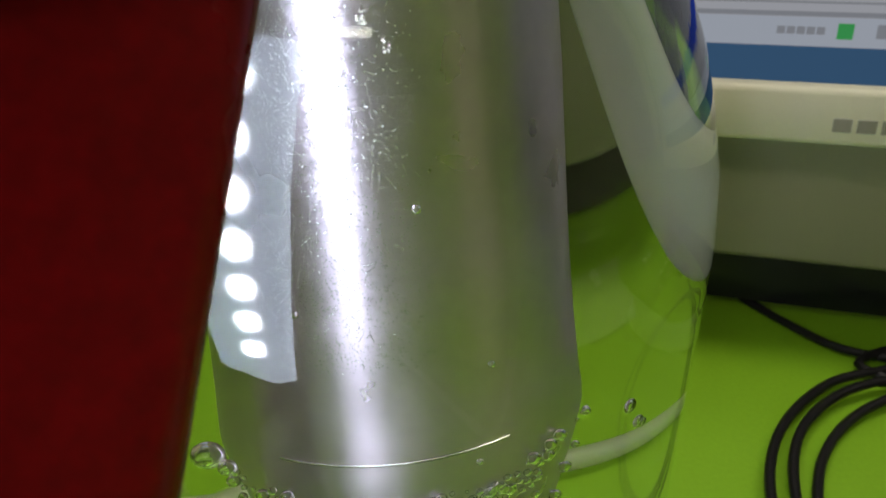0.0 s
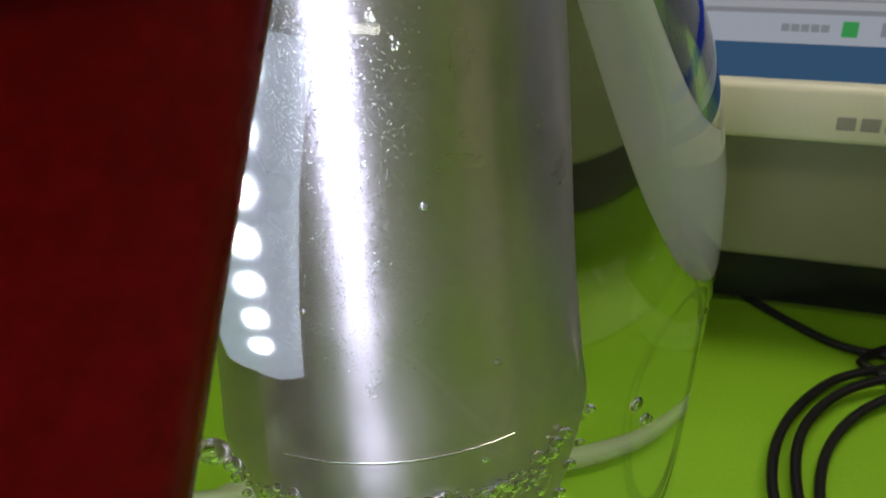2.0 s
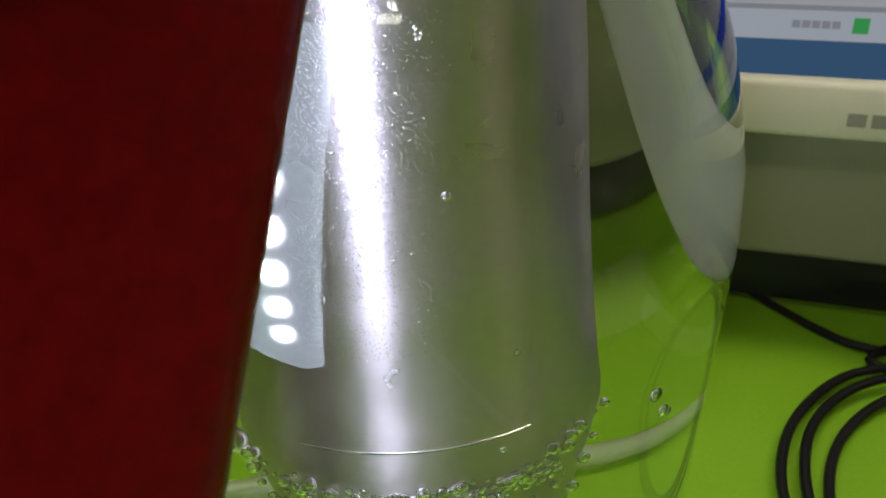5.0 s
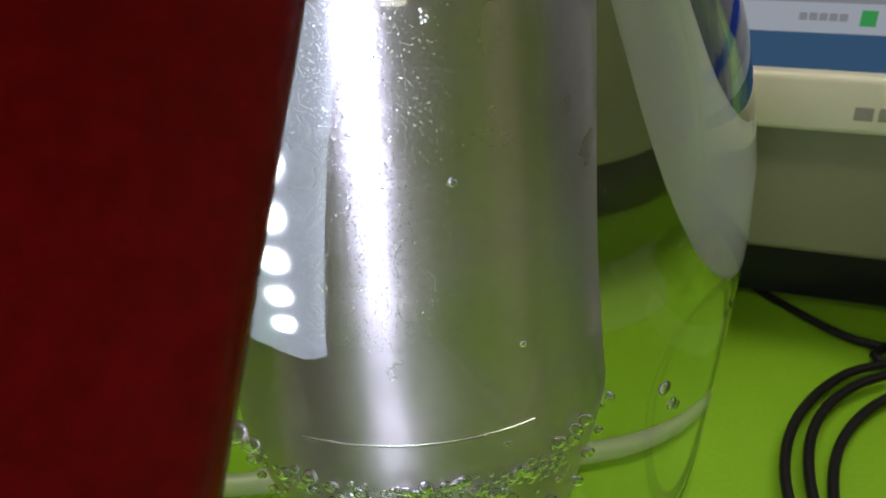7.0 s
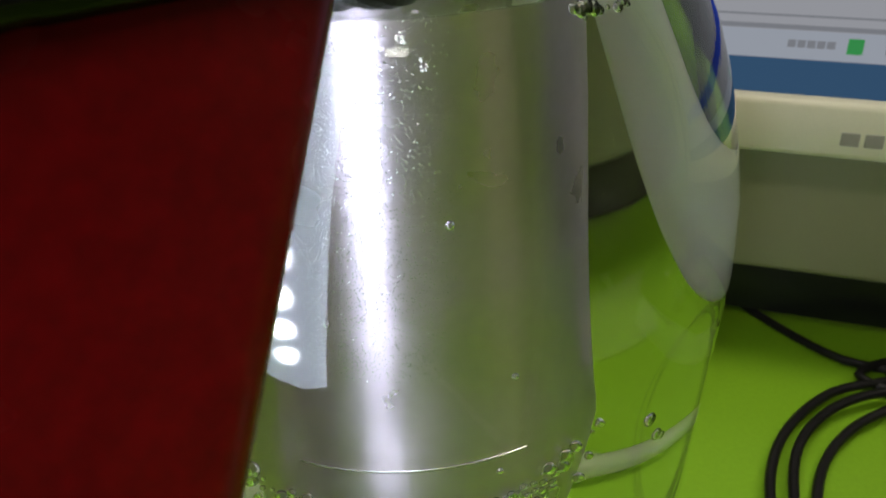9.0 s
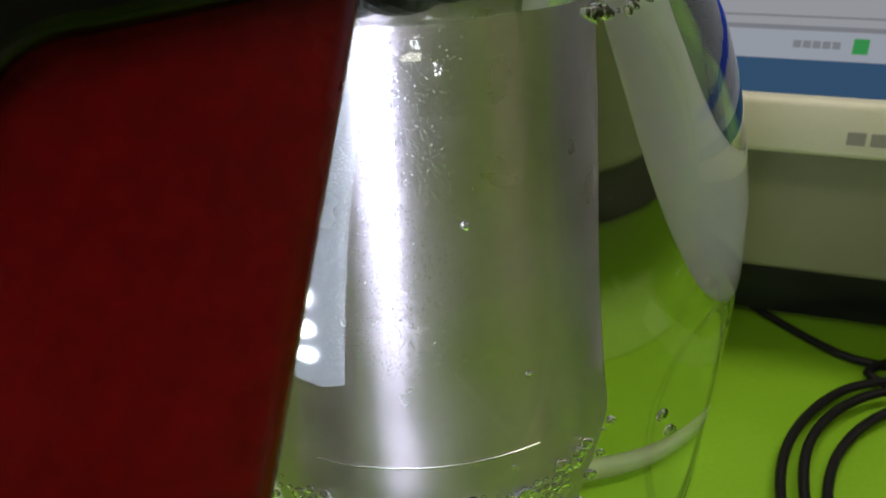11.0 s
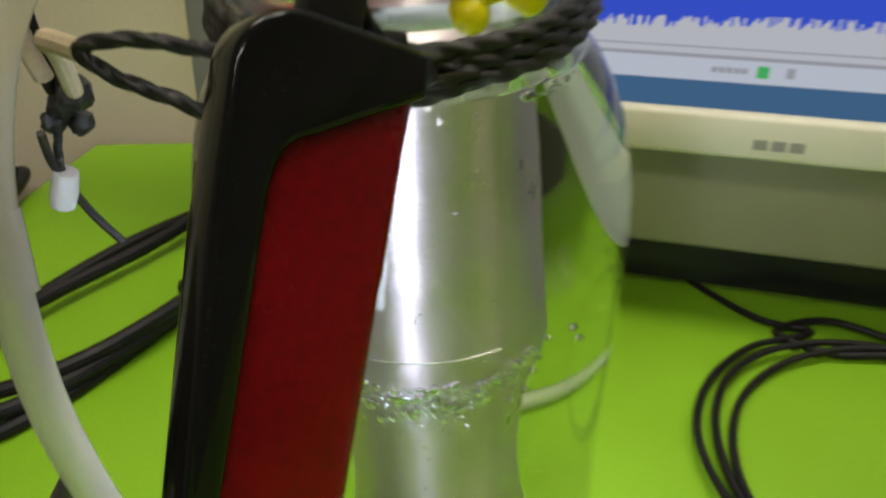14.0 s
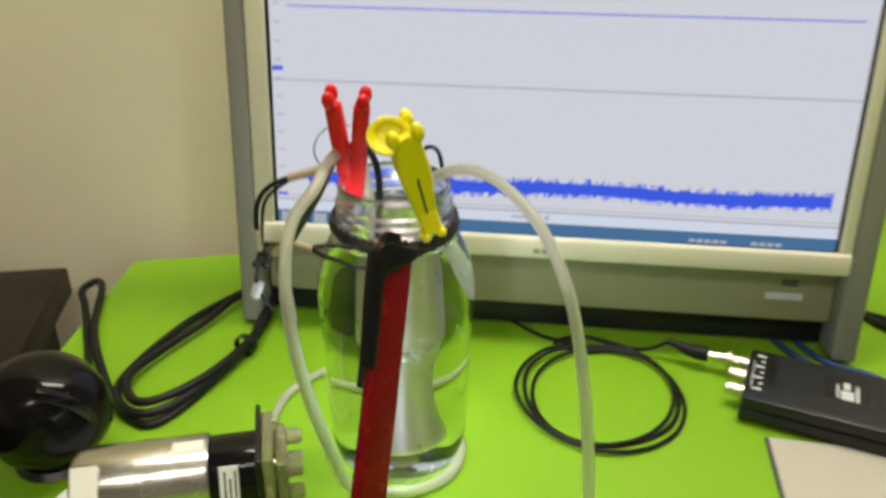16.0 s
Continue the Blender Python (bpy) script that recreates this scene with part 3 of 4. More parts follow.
part("loop", braid([ring_point(a, 0.0374) for a in range(-20, 345, 15)], 0.0021, 0.007), CORD, cord, world=True)
part("loop", braid([ring_point(a, 0.0380, -0.0024) for a in range(-30, 348, 15)], 0.0021, 0.007), CORD, cord, world=True)
part("loop", braid([ring_point(a, 0.0372, 0.0024) for a in range(-10, 350, 15)], 0.0018, 0.006), CORD, cord, world=True)
part("tie", braid([(0.020, -0.032, 0.1800), (0.012, -0.039, 0.1785), (0.004, -0.044, 0.1790), (-0.004, -0.048, 0.185), (-0.007, -0.051, 0.191), (-0.009, -0.048, 0.194), (-0.010, -0.044, 0.188), (-0.004, -0.041, 0.181)], 0.0015, 0.006), CORD, cord, world=True)
part("tie", braid([(0.016, -0.036, 0.1775), (0.008, -0.042, 0.1768), (0.001, -0.045, 0.1785), (-0.004, -0.047, 0.188), (-0.002, -0.050, 0.194), (0.000, -0.047, 0.189), (0.005, -0.041, 0.181)], 0.0015, 0.006), CORD, cord, world=True)
part("side_loop", braid([(-0.016, -0.034, 0.181), (-0.028, -0.038, 0.184), (-0.037, -0.040, 0.1865), (-0.044, -0.040, 0.1865), (-0.048, -0.040, 0.185), (-0.043, -0.041, 0.181), (-0.033, -0.042, 0.177), (-0.024, -0.043, 0.173), (-0.010, -0.045, 0.174)], 0.0014, 0.006), CORD, cord, world=True)
knot = ball((0, 0, 0), 1, 14)
knot = [v * (1 + 0.35 * noise.noise(v * 2.3)) for v in knot[0]], knot[1]
part("knot", knot, CORD, cord, "bunched knot", world=True, place=Matrix.Translation((-0.004, -0.042, 0.1815)) @ Matrix.Diagonal((0.013, 0.0045, 0.006, 1)))
part("sleeve", sweep([(-0.048, -0.040, 0.1850), (-0.056, -0.034, 0.1850), (-0.064, -0.016, 0.1770), (-0.0725, 0.003, 0.1625)], 0.0020, 10, 6), TAN, cord, "tan cloth sleeve", world=True)
for c, r in (((-0.0750, 0.0080, 0.1600), 0.0042), ((-0.0805, 0.0120, 0.1560), 0.0038), ((-0.0785, 0.0140, 0.1505), 0.0032), ((-0.0840, 0.0120, 0.1515), 0.0030)):
    k = ball((0, 0, 0), 1, 9)
    part("stopper_knot", ([v * (1 + 0.3 * noise.noise(v * 2.1 + Vector(c) * 300)) for v in k[0]], k[1]), CORD, cord, "black knotted stopper", world=True, place=Matrix.Translation(c) @ Matrix.Diagonal((r, r, r, 1)))
part("loose_strand", braid([(-0.0815, 0.012, 0.153), (-0.0840, 0.011, 0.147), (-0.0850, 0.010, 0.139)], 0.0011, 0.004), CORD, cord, world=True)

# ---- spring clips on the rim ----


def clip(name, mat, label, foot, up, spread, lean_a, lean_b, width, thick, length):
    """Two arms on a wire spring. foot: where the jaws grip; up: towards the ears; spread: the way the arms part."""
    up = Vector(up).normalized()
    sp = Vector(spread)
    sp = (sp - up * sp.dot(up)).normalized()
    m = Matrix((sp, up.cross(sp), up)).transposed().to_4x4()
    m.translation = foot
    c = thing(name, label, "clip", m=m, group="spring clips")
    k = length / 0.062
    for lean, side in ((lean_a, 1), (lean_b, -1)):
        pl = pose(thick * 0.5 * side, 0, 0.024 * k, 0, lean, 0)
        w0, w1 = width * 0.30, width * 0.5
        pts = [(-w0, -0.024 * k), (w0, -0.024 * k), (w0 * 1.15, -0.006 * k), (w1 * 0.95, 0.014 * k), (w1 * 0.85, 0.027 * k)] + arc(0, 0.030 * k, w1 * 0.8, 0, 180, 8) + [(-w1 * 0.85, 0.027 * k), (-w1 * 0.95, 0.014 * k), (-w0 * 1.15, -0.006 * k)]
        v, f = outline_plate(pts, -thick / 2, thick / 2, thick * 0.28)
        arm = part("arm", ([Matrix.Rotation(radians(90), 4, "Z") @ q for q in v], f), mat, c, place=pl)
        for e in (-1, 1):
            part("ear", ball((side * 0.001, e * w1 * 0.72, 0.0366 * k), 0.0050, 8, 0.8, 0.75, 1.15), mat, arm, place=pl)
            part("jaw_tip", ball((-side * 0.0005, e * w0 * 0.8, -0.0245 * k), thick * 0.55, 7), mat, arm, place=pl)
        part("slot", box(side * thick * 0.49, -0.0007, -0.012 * k, side * (thick * 0.49 + 0.0003), 0.0007, 0.012 * k, 0.0001, 1), INK, arm, "dark slot", place=pl)
    part("spring", sweep([(0.0032 * math.cos(t * 0.7), -0.004 + t * 0.00032, 0.024 * k + 0.0032 * math.sin(t * 0.7)) for t in range(27)], 0.0006, 6, 3), STEEL, c, "wire spring")
    return c


clip("spring_clip", RED_CLIP, "red plastic spring clip on the jar's rim", (-0.0205, 0.026, 0.188), (-0.004, -0.02, 0.07), (1, -0.25, 0), 7, -4, 0.0125, 0.0095, 0.074)
clip("spring_clip", YELLOW, "yellow plastic spring clip on the jar's rim", (0.0184, -0.0385, 0.1918), (-0.0165, -0.010, 0.062), (0.10, -0.99, 0), 3, -24, 0.0185, 0.0055, 0.066)
yellow = [o for o in bpy.data.objects if o.name.startswith("spring_clip") and "yellow" in o["label"]][0]
part("finger_pad", moved(lathe([(0, -0.0012), (0.0052, -0.0010), (0.0068, 0.0006), (0.0084, 0.0008), (0.0090, -0.0004), (0.0078, -0.0022), (0.0040, -0.0034), (0, -0.0036)], 32), Matrix.Translation((-0.0040, -0.0385, 0.2480)) @ pose(0, 0, 0, 62, 0, -14) @ Matrix.Diagonal((1.4, 1.2, 1.2, 1))), YELLOW, yellow, "dished round finger pad", world=True)
part("rivet", ball((0.0119, -0.0505, 0.2533), 0.0018, 6), INK, yellow, world=True)
ring = thing("wire_ring", "thin bent steel wire through the red clip", "wire", (-0.027, 0.026, 0.20))
part("loop", sweep([(-0.027 + 0.017 * math.cos(radians(a)), 0.03, 0.218 + 0.016 * math.sin(radians(a))) for a in range(0, 360, 24)], 0.0005, 6, 4, closed=True), STEEL, ring, world=True)

# ---- silicone hoses ----


def hose(label, pts, r=0.0033, joint=None):
    h = thing("silicone_hose", label, "hose", pts[-1], group="silicone hoses")
    part("tube", sweep(pts, r, 14, 10), SILICONE, h, "milky translucent tube", world=True)
    if joint is not None:
        a, b = Vector(pts[joint]), Vector(pts[joint + 1])
        part("joint", sweep([a, a.lerp(b, 0.25), a.lerp(b, 0.5)], r * 1.12, 14, 4), SILICONE, h, "thicker joint sleeve", world=True)


hose("milky silicone hose arching out of the jar's mouth",
     [(0.0368, 0.0200, 0.1030), (0.0352, 0.0190, 0.1150), (0.0326, 0.0168, 0.1290), (0.0292, 0.0120, 0.1465), (0.0250, 0.0060, 0.1650), (0.0222, 0.0020, 0.1820), (0.0220, 0.0010, 0.1970), (0.0290, -0.0050, 0.2115), (0.046, -0.020, 0.2190), (0.0625, -0.044, 0.2145), (0.0755, -0.070, 0.2000), (0.0825, -0.092, 0.1800), (0.0875, -0.102, 0.1560),
      (0.0915, -0.110, 0.1240), (0.0945, -0.116, 0.0920), (0.0965, -0.122, 0.0580), (0.0980, -0.132, 0.0270), (0.0982, -0.150, 0.0090), (0.0972, -0.190, 0.0042), (0.092, -0.28, 0.0042), (0.07, -0.42, 0.0042)])
hose("milky silicone hose hanging beside the jar",
     [(-0.010, 0.018, 0.150), (-0.012, 0.022, 0.185), (-0.0155, 0.0325, 0.2080), (-0.0200, 0.0325, 0.2165), (-0.0290, 0.0180, 0.2205), (-0.0375, 0.0010, 0.2180), (-0.0450, -0.0150, 0.2110), (-0.0573, -0.0255, 0.1985), (-0.0630, -0.0380, 0.1836), (-0.0646, -0.0500, 0.1615), (-0.0620, -0.0590, 0.1340), (-0.0575, -0.0620, 0.1080),
      (-0.0520, -0.0600, 0.0800), (-0.0450, -0.0540, 0.0500), (-0.0385, -0.0470, 0.0220), (-0.0310, -0.0390, 0.0070), (-0.0200, -0.0390, 0.0042), (-0.0092, -0.0425, 0.0042), (0.0095, -0.0432, 0.0042), (0.0270, -0.0362, 0.0042), (0.0396, -0.0222, 0.0042), (0.0454, -0.0040, 0.0042), (0.0440, 0.0150, 0.0042), (0.0340, 0.0450, 0.0042)], 0.0036, 9)
hose("milky silicone hose running from the pump behind the jar",
     [(-0.074, -0.040, 0.040), (-0.078, -0.028, 0.030), (-0.085, 0.000, 0.010), (-0.088, 0.022, 0.0045), (-0.087, 0.046, 0.0042), (-0.078, 0.074, 0.0042), (-0.060, 0.094, 0.0042), (-0.036, 0.106, 0.0042), (0.000, 0.108, 0.0042), (0.030, 0.098, 0.0042), (0.046, 0.082, 0.0042)], 0.0031)

# ---- small pump on a folded towel ----
towel = solo("folded_towel", moved(ball((0, 0, 0), 1, 14), Matrix.Translation((-0.165, -0.045, 0.0105)) @ Matrix.Diagonal((0.062, 0.055, 0.0105, 1))), TOWEL, "crumpled white towel under the pump", "towel")
pump = thing("diaphragm_pump", "small silver motor pump with a clear valve head", "pump", m=pose(-0.130, -0.050, 0.0405, 0, 0, 2))
AX = pose(0, 0, 0, 0, 90, 0)
part("motor", moved(lathe([(0, -0.066), (0.022, -0.066), (0.0245, -0.064), (0.0255, -0.061), (0.0255, 0.010), (0.0248, 0.0118), (0, 0.0118)], 64), AX), STEEL, pump, "silver steel motor can")
part("gearbox", moved(lathe([(0, 0.012), (0.0232, 0.012), (0.0236, 0.0130), (0.0236, 0.0395), (0, 0.0395)], 48), AX), GLOSS_BLACK, pump, "black plastic gear housing")
part("flange", box(0.0396, -0.0275, -0.0240, 0.0425, 0.0275, 0.0285, 0.0006), BLACK, pump, "black end plate")
head = part("valve_head", join(box(0.0427, -0.024, -0.020, 0.0500, 0.024, 0.0255, 0.002), box(0.0502, -0.021, -0.016, 0.0575, 0.021, 0.018, 0.003)), ACRYLIC, pump, "clear yellowish valve head")
for yy, zz in ((-0.015, 0.010), (0.015, 0.010), (-0.015, -0.008), (0.015, -0.008)):
    part("nozzle", moved(lathe([(0, 0), (0.005, 0), (0.005, 0.007), (0.0042, 0.009), (0, 0.009)], 18), pose(0.0577, yy, zz, 0, 90, 0)), ACRYLIC, head)
    part("screw", moved(lathe([(0, 0), (0.0024, 0), (0.0024, 0.0012), (0, 0.0016)], 12), pose(0.0500, yy * 1.3, zz * 1.7 + 0.003, 0, 90, 0)), STEEL, head)
part("label", box(-0.064, -0.0256, -0.012, -0.049, -0.0235, 0.0125, 0.0002, 1), PAPER, pump, "white paper label", place=pose(0, 0, 0, -42, 0, 0))
part("label", box(-0.008, -0.0256, 0.004, 0.010, -0.0245, 0.0125, 0.0002, 1), PAPER, pump, "white paper label", place=pose(0, 0, 0, -62, 0, 0))
part("label", box(0.018, -0.0245, -0.018, 0.029, -0.0225, 0.008, 0.0002, 1), PAPER, pump, "white paper label", place=pose(0, 0, 0, -30, 0, 0))
part("label_print", join(*[box(0.0205 + i * 0.003, -0.02475, -0.016, 0.0218 + i * 0.003, -0.0244, 0.005 - 0.004 * (i % 2)) for i in range(3)]), INK, pump, place=pose(0, 0, 0, -30, 0, 0))
part("screw", moved(lathe([(0, 0), (0.0025, 0), (0.0025, 0.0012), (0, 0.0016)], 12), pose(-0.022, -0.0170, 0.0185, 42, 0, 0)), STEEL, pump)

# ---- glossy black round device ----
cam_ball = thing("webcam", "glossy black ball-shaped device with a cable", "webcam", (-0.236, 0.030, 0.0))
WB = ball((0, 0, 0), 1, 24)
WB = [v * (1 + 0.07 * noise.noise(v * 1.5 + Vector((3, 1, 2)))) for v in WB[0]], WB[1]
part("shell", moved(WB, Matrix.Translation((0, 0, 0.0425)) @ Matrix.Diagonal((0.0425, 0.039, 0.0415, 1))), DULL_BLACK, cam_ball, "glossy black shell")
part("ridge", sweep([(0.030 * math.cos(radians(a)) + 0.004, -0.0385 * math.sin(radians(a)) * 0.6 - 0.016, 0.0425 + 0.041 * math.sin(radians(a))) for a in range(-70, 75, 12)], 0.0045, 12, 5), DULL_BLACK, cam_ball, "raised ridge")
part("collar", moved(lathe([(0.0300, 0.0), (0.0335, -0.001), (0.0345, -0.006), (0.0325, -0.009), (0.0295, -0.007)], 40, closed=True), pose(0.018, -0.010, 0.046, 78, 0, 62)), BLACK, cam_ball, "raised ring round the front")
part("front", moved(lathe([(0, 0.003), (0.012, 0.002), (0.024, -0.001), (0.0300, -0.006)], 40), pose(0.018, -0.010, 0.046, 78, 0, 62)), DULL_BLACK, cam_ball, "domed glossy front")
part("foot", lathe([(0, 0), (0.022, 0), (0.026, 0.002), (0.022, 0.006), (0, 0.008)], 32), BLACK, cam_ball)

# ---- cables ----


def cable(name, label, pts, r, mat=RUBBER, group="cables", sub=10):
    return solo(name, sweep(pts, r, 10, sub), mat, label, "cable", group=group)


Z = 0.0034
cable("coiled_cable", "thick black cable lying in a loose coil on the green desk",
      [(-0.226, 0.062, 0.030), (-0.232, 0.095, 0.010), (-0.240, 0.145, Z), (-0.262, 0.235, Z), (-0.272, 0.268, Z + 0.002), (-0.262, 0.282, Z + 0.004), (-0.252, 0.262, Z + 0.006), (-0.244, 0.190, Z + 0.006), (-0.226, 0.130, Z + 0.004), (-0.205, 0.082, Z),
       (-0.180, 0.055, Z), (-0.156, 0.072, Z), (-0.128, 0.118, Z), (-0.104, 0.168, Z), (-0.094, 0.222, Z), (-0.104, 0.250, Z + 0.003), (-0.130, 0.238, Z), (-0.168, 0.196, Z), (-0.199, 0.140, Z), (-0.208, 0.100, Z + 0.003),
       (-0.196, 0.068, Z + 0.006), (-0.172, 0.062, Z + 0.006), (-0.142, 0.090, Z + 0.006), (-0.112, 0.140, Z + 0.006), (-0.098, 0.200, Z + 0.006), (-0.100, 0.242, Z + 0.007), (-0.124, 0.226, Z + 0.007), (-0.150, 0.186, Z + 0.006), (-0.185, 0.140, Z + 0.006), (-0.200, 0.104, Z + 0.009),
       (-0.188, 0.070, Z + 0.011), (-0.164, 0.074, Z + 0.011), (-0.132, 0.104, Z + 0.011), (-0.104, 0.152, Z + 0.011), (-0.090, 0.210, Z + 0.010), (-0.084, 0.226, 0.022), (-0.078, 0.180, 0.070), (-0.060, 0.110, 0.130), (-0.044, 0.062, 0.176), (-0.034, 0.040, 0.206), (-0.028, 0.030, 0.214)], 0.0035)
part_tie = thing("cable_tie", "black tie round the coiled cable", "cable tie", (-0.112, 0.150, 0.005))
part("band", moved(lathe([(0.0085, -0.003), (0.0095, -0.003), (0.0095, 0.003), (0.0085, 0.003)], 20, closed=True), pose(-0.112, 0.142, 0.0100, 90, 0, -30)), BLACK, part_tie, world=True)
cable("probe_lead", "thin black lead from the jar's mouth to the coil",
      [(-0.010, 0.000, 0.120), (-0.008, 0.006, 0.170), (-0.006, 0.012, 0.205), (-0.012, 0.018, 0.2215), (-0.024, 0.022, 0.2225), (-0.034, 0.020, 0.216)], 0.0022)
cable("probe_lead", "thin black lead with a tan sleeve hanging by the jar",
      [(-0.033, 0.002, 0.2170), (-0.046, 0.000, 0.2155), (-0.060, 0.000, 0.2125), (-0.072, 0.000, 0.2070), (-0.079, 0.000, 0.197), (-0.081, 0.003, 0.180), (-0.081, 0.010, 0.160)], 0.0016)
cable("probe_lead", "thin black lead with a tan sleeve hanging by the jar",
      [(-0.050, 0.001, 0.2165), (-0.064, 0.001, 0.2080), (-0.074, 0.001, 0.1990), (-0.0775, 0.003, 0.184), (-0.0800, 0.010, 0.161)], 0.0011)
solo("lead_sleeve", sweep([(-0.040, 0.0005, 0.2168), (-0.050, 0.0, 0.2148), (-0.060, 0.0, 0.2125)], 0.0026, 10, 5), TAN, "tan cloth sleeve on the black lead", "sleeve", group="sleeves")
solo("lead_sleeve", sweep([(-0.0810, 0.003, 0.180), (-0.0812, 0.005, 0.172), (-0.0810, 0.008, 0.164)], 0.0024, 10, 5), TAN, "tan cloth sleeve on the black lead", "sleeve", group="sleeves")
plug = thing("small_plug", "small white and black connector hanging on leads", "connector", (-0.084, 0.010, 0.130))
part("shell", moved(lathe([(0, -0.006), (0.0030, -0.006), (0.0034, -0.002), (0.0030, 0.004), (0, 0.004)], 16), pose(-0.0850, 0.010, 0.1355, 0, 20, 0)), PALE_INK, plug, world=True)
part("strand", sweep([(-0.0835, 0.004, 0.152), (-0.0855, 0.008, 0.144), (-0.0850, 0.010, 0.138), (-0.0820, 0.013, 0.126), (-0.0770, 0.015, 0.116)], 0.0011, 6, 6), CORD, plug, world=True)
solo("mouth_wire", sweep([(0.020, 0.016, 0.150), (0.021, 0.018, 0.190), (0.021, 0.020, 0.214), (0.026, 0.020, 0.2205), (0.032, 0.018, 0.217), (0.034, 0.014, 0.204)], 0.0014, 8, 8), RUBBER, "short black wire bent over the jar's mouth", "wire")

BX = pose(0.2778, 0.0265, 0.0030, 0, 0, -34)
PLUG_AT = BX @ pose(-0.0125, 0.0235, 0.0112, 0, -90, 0)
BOOT_END = PLUG_AT @ Vector((0.0045, 0, 0.053))
CY = 0.0021
loops = []
for i in range(0, 46):
    a = radians(95 + i * 24)
    k = i / 45
    rx, ry = 0.067 - 0.010 * k + 0.003 * math.sin(i * 0.9), 0.070 - 0.014 * k + 0.003 * math.cos(i * 0.7)
    loops.append((0.165 + 0.004 * k + rx * math.cos(a) + 0.006 * math.sin(a), 0.041 + ry * math.sin(a), CY + 0.0016 * (1 + math.sin(i * 0.5)) * 1.1))
cable("coiled_cable", "thin black signal cable lying in a round coil",
      [(0.060, 0.262, CY), (0.090, 0.235, CY), (0.104, 0.205, CY), (0.120, 0.165, CY), (0.145, 0.128, CY)] + loops + [(0.150, 0.114, 0.004), (0.178, 0.121, 0.004), (BOOT_END.x - 0.020, BOOT_END.y + 0.010, 0.0052), tuple(BOOT_END.lerp(PLUG_AT.translation, 0.06))], 0.0016, sub=6)

# ---- signal converter box ----
scope = thing("signal_box", "ribbed black plastic measuring box with coaxial sockets", "instrument", m=BX)
part("lower_shell", box(0.0, -0.0390, 0.0, 0.150, 0.035, 0.0105, 0.0022), BLACK, scope, "black plastic shell")
part("upper_shell", box(0.0008, -0.0382, 0.0106, 0.149, 0.0342, 0.0205, 0.0022), BLACK, scope, "black ribbed lid")
for i in range(17):
    yy = -0.0304 + i * 0.0038
    part("rib", box(0.021, yy - 0.0011, 0.0203, 0.147, yy + 0.0011, 0.0213, 0.0004, 1), BLACK, scope)
part("name_panel", box(0.056, -0.015, 0.0212, 0.088, 0.016, 0.0218, 0.0004, 1), BLACK, scope, "flat black name panel")
part("name_mark", join(box(0.0640, -0.011, 0.0216, 0.0655, 0.007, 0.0220), box(0.0672, -0.012, 0.0216, 0.0760, 0.000, 0.0220), box(0.0690, 0.002, 0.0216, 0.0735, 0.011, 0.0220), box(0.0775, -0.012, 0.0216, 0.0795, 0.009, 0.0220)), PALE_INK, scope, "pale bars of the maker's mark")
part("scale_mark", join(*[box(0.0060 + 0.004 * (i % 2), -0.024 + i * 0.0078, 0.0203, 0.0125, -0.0215 + i * 0.0078, 0.0207) for i in range(7)], box(0.0045, -0.020, 0.0203, 0.0053, 0.016, 0.0207)), PALE_INK, scope, "pale printed socket marks")
for yy, long in ((0.0235, 0.034), (0.0050, 0.0125), (-0.0165, 0.0125)):
    s = part("coaxial_socket", moved(lathe([(0, 0), (0.0056, 0), (0.0056, 0.0018), (0.0047, 0.0022), (0.0047, 0.0100), (0.0050, 0.0104), (0.0050, 0.0120), (0.0030, 0.0122), (0, 0.0110)], 24), pose(0.0, yy, 0.0112, 0, -90, 0)), BRASS, scope, "shiny coaxial socket")
    part("collar", moved(lathe([(0.0046, 0.0040), (0.0060, 0.0046), (0.0060, 0.0062), (0.0046, 0.0068)], 24, closed=True), pose(0.0, yy, 0.0112, 0, -90, 0)), BRASS, s)
pl = thing("coaxial_plug", "black strain relief and shiny coaxial plug in the box", "plug", m=PLUG_AT)
part("coupling", lathe([(0, 0), (0.0066, 0), (0.0070, 0.0008), (0.0070, 0.0040), (0.0052, 0.0050), (0.0044, 0.0100), (0.0050, 0.0104), (0.0050, 0.0130), (0.0040, 0.0136), (0.0040, 0.0190), (0, 0.0190)], 28), BRASS, pl, "nickel coupling nut")
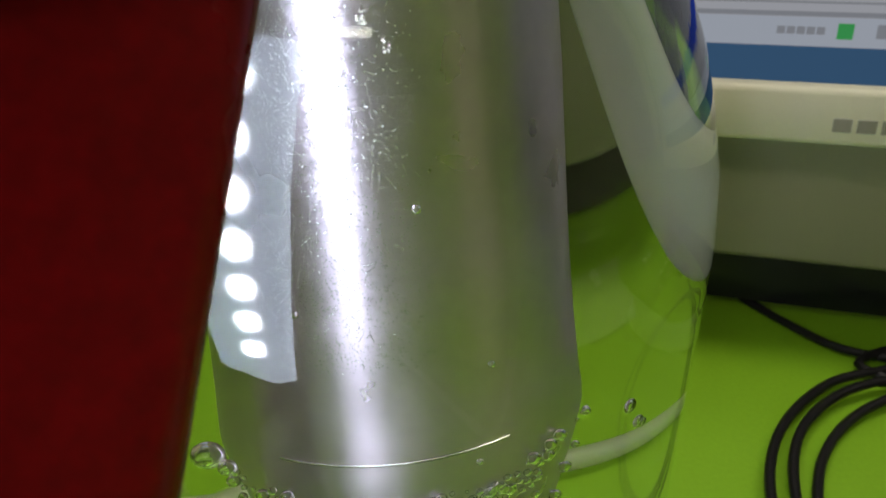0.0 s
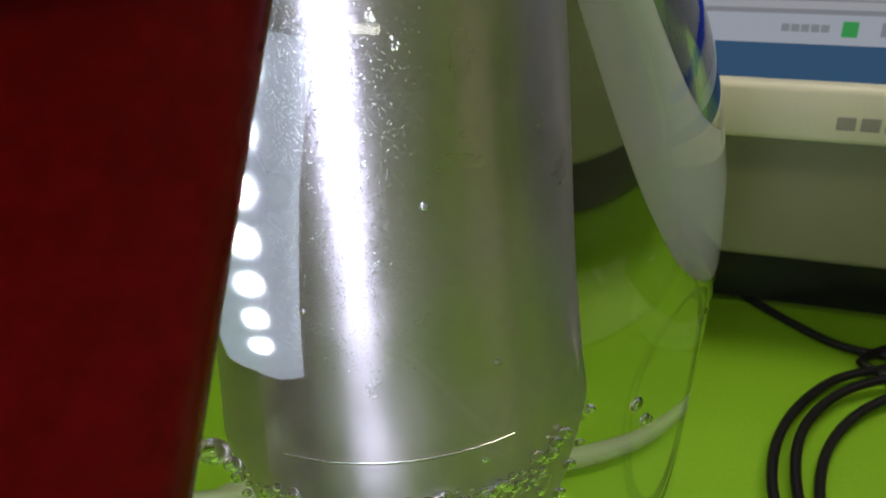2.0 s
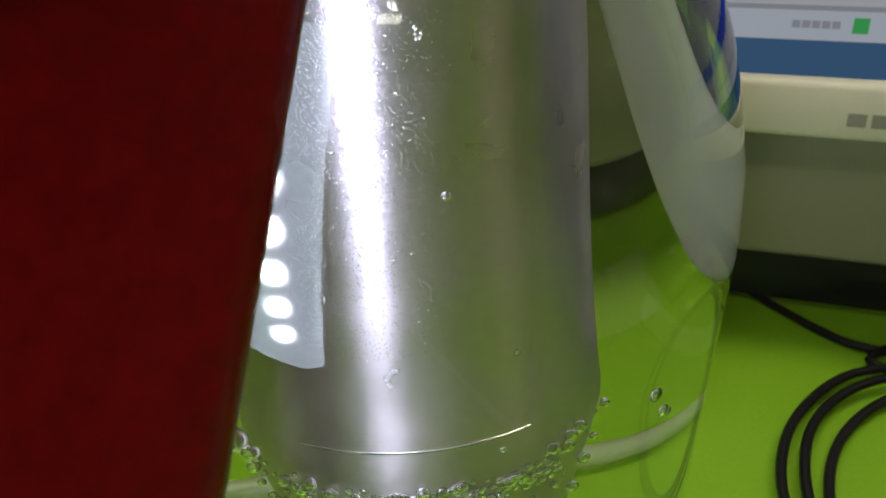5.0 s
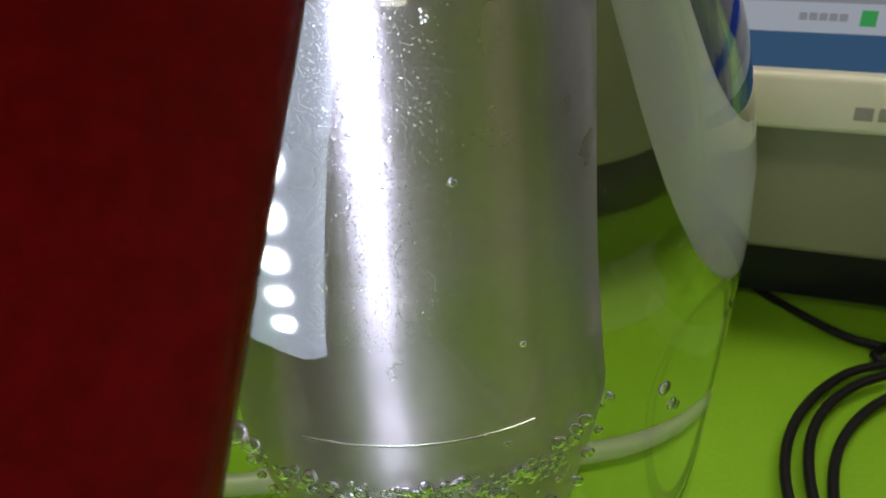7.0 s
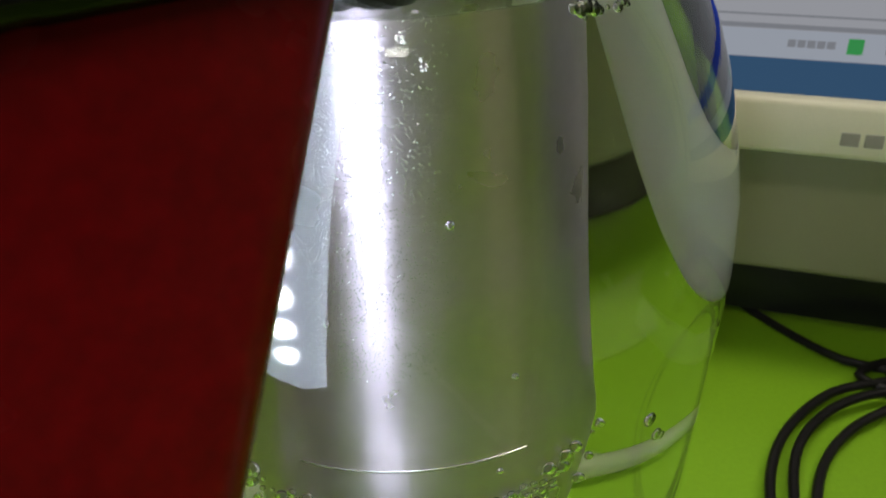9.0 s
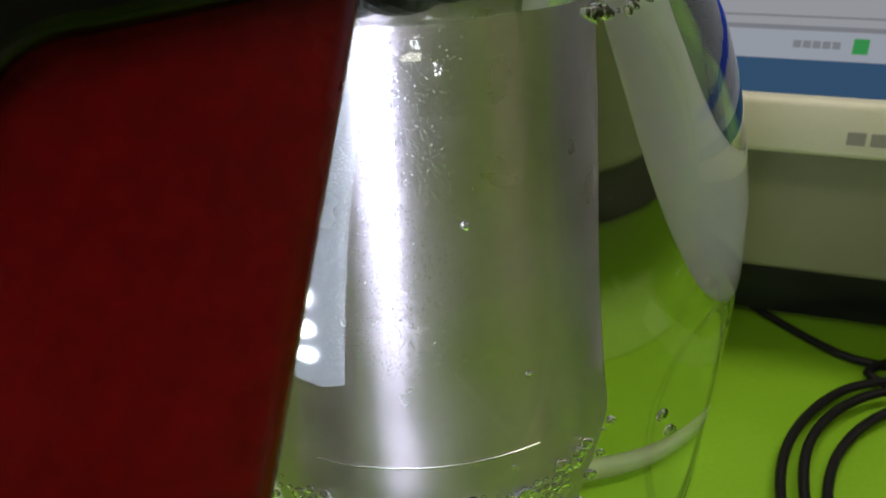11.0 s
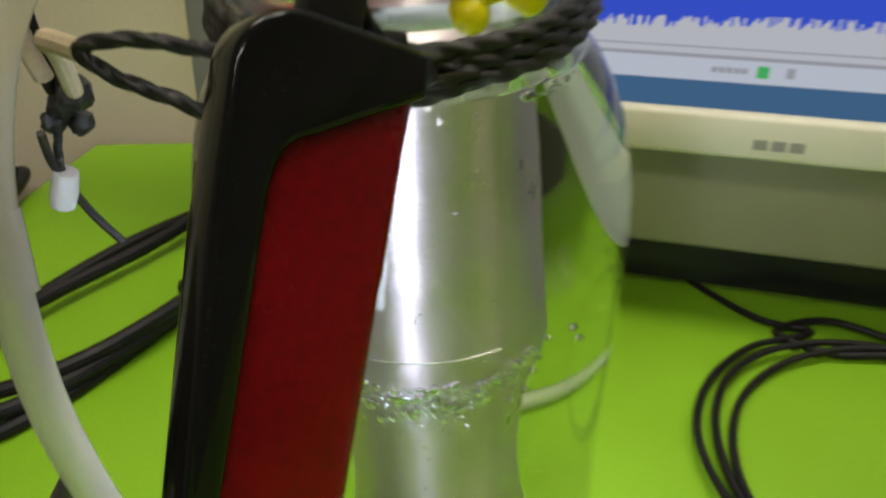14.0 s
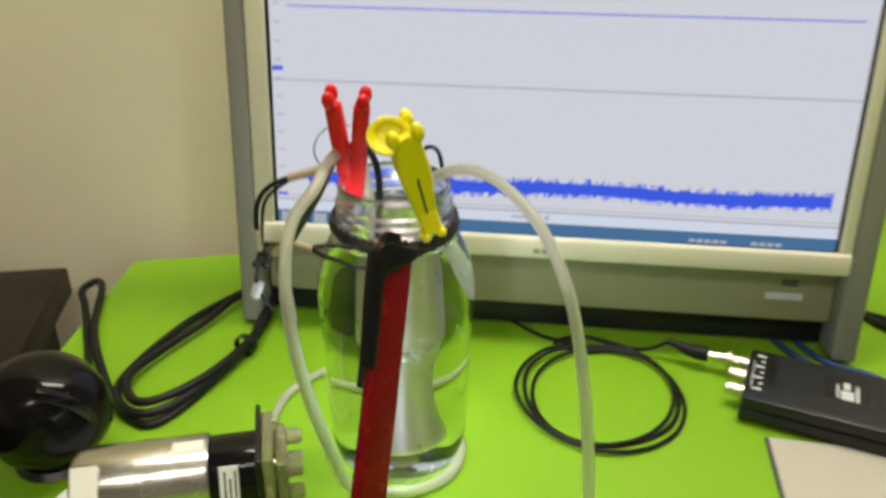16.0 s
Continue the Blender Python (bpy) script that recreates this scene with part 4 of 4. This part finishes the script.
part("pin", join(box(-0.0084, -0.001, 0.0015, 0.0084, 0.001, 0.0035, 0.0003, 1)), BRASS, pl)
part("boot", sweep([(0, 0, 0.0185), (0, 0, 0.025), (0.0002, 0, 0.033), (0.0022, 0, 0.043), (0.0045, 0, 0.053)], lambda t: 0.0062 - 0.0040 * max(0, t - 0.35) / 0.65, 18, 6), RUBBER, pl, "black rubber boot")

# ---- notebook by the box, cables behind it ----
book = thing("notebook", "closed beige notebook with a dark edge", "notebook", m=pose(0.2690, -0.0230, 0, 0, 0, -20))
part("cover", box(0.0026, -0.150, 0.0003, 0.21, -0.004, 0.0026, 0.0006, 1), BEIGE, book, "beige paper cover")
part("edge_band", box(0.0, -0.150, 0.0002, 0.0024, -0.004, 0.0029, 0.0006, 1), INK, book, "dark binding edge")
for dx in (0.0, 0.022):
    cable("usb_cable", "dark blue cable behind the measuring box", [(0.335 + dx, 0.200, 0.003), (0.340 + dx, 0.130, 0.003), (0.343 + dx * 0.8, 0.085, 0.003), (0.353 + dx * 0.7, 0.052, 0.003), (0.376 + dx * 0.6, 0.026, 0.006), (0.400 + dx * 0.5, 0.000, 0.004), (0.44 + dx, -0.03, 0.003)], 0.0026, BLUE_CABLE)
for k in range(3):
    cable("power_cable", "black cable lying beside the computer's foot", [(0.425 + k * 0.008, 0.20, 0.0032), (0.434 + k * 0.006, 0.150 - k * 0.004, 0.0032), (0.452, 0.118 - k * 0.012, 0.0032 + k * 0.0004), (0.490, 0.095 - k * 0.014, 0.0032), (0.56, 0.09 - k * 0.02, 0.0032)], 0.0030)
cable("power_cable", "black cable lying behind the desk lamp cord", [(0.30, 0.255, 0.0032), (0.20, 0.272, 0.0032), (0.10, 0.292, 0.0032), (-0.06, 0.315, 0.0032)], 0.0030)
bottle = thing("blue_bottle", "small blue and white packet behind the jar", "packet", (-0.052, 0.250, 0))
part("body", box(-0.064, 0.246, 0, -0.040, 0.258, 0.040, 0.003), BLUE_CABLE, bottle, world=True)
part("label", box(-0.062, 0.2452, 0.012, -0.042, 0.2458, 0.030), PAPER, bottle, world=True)
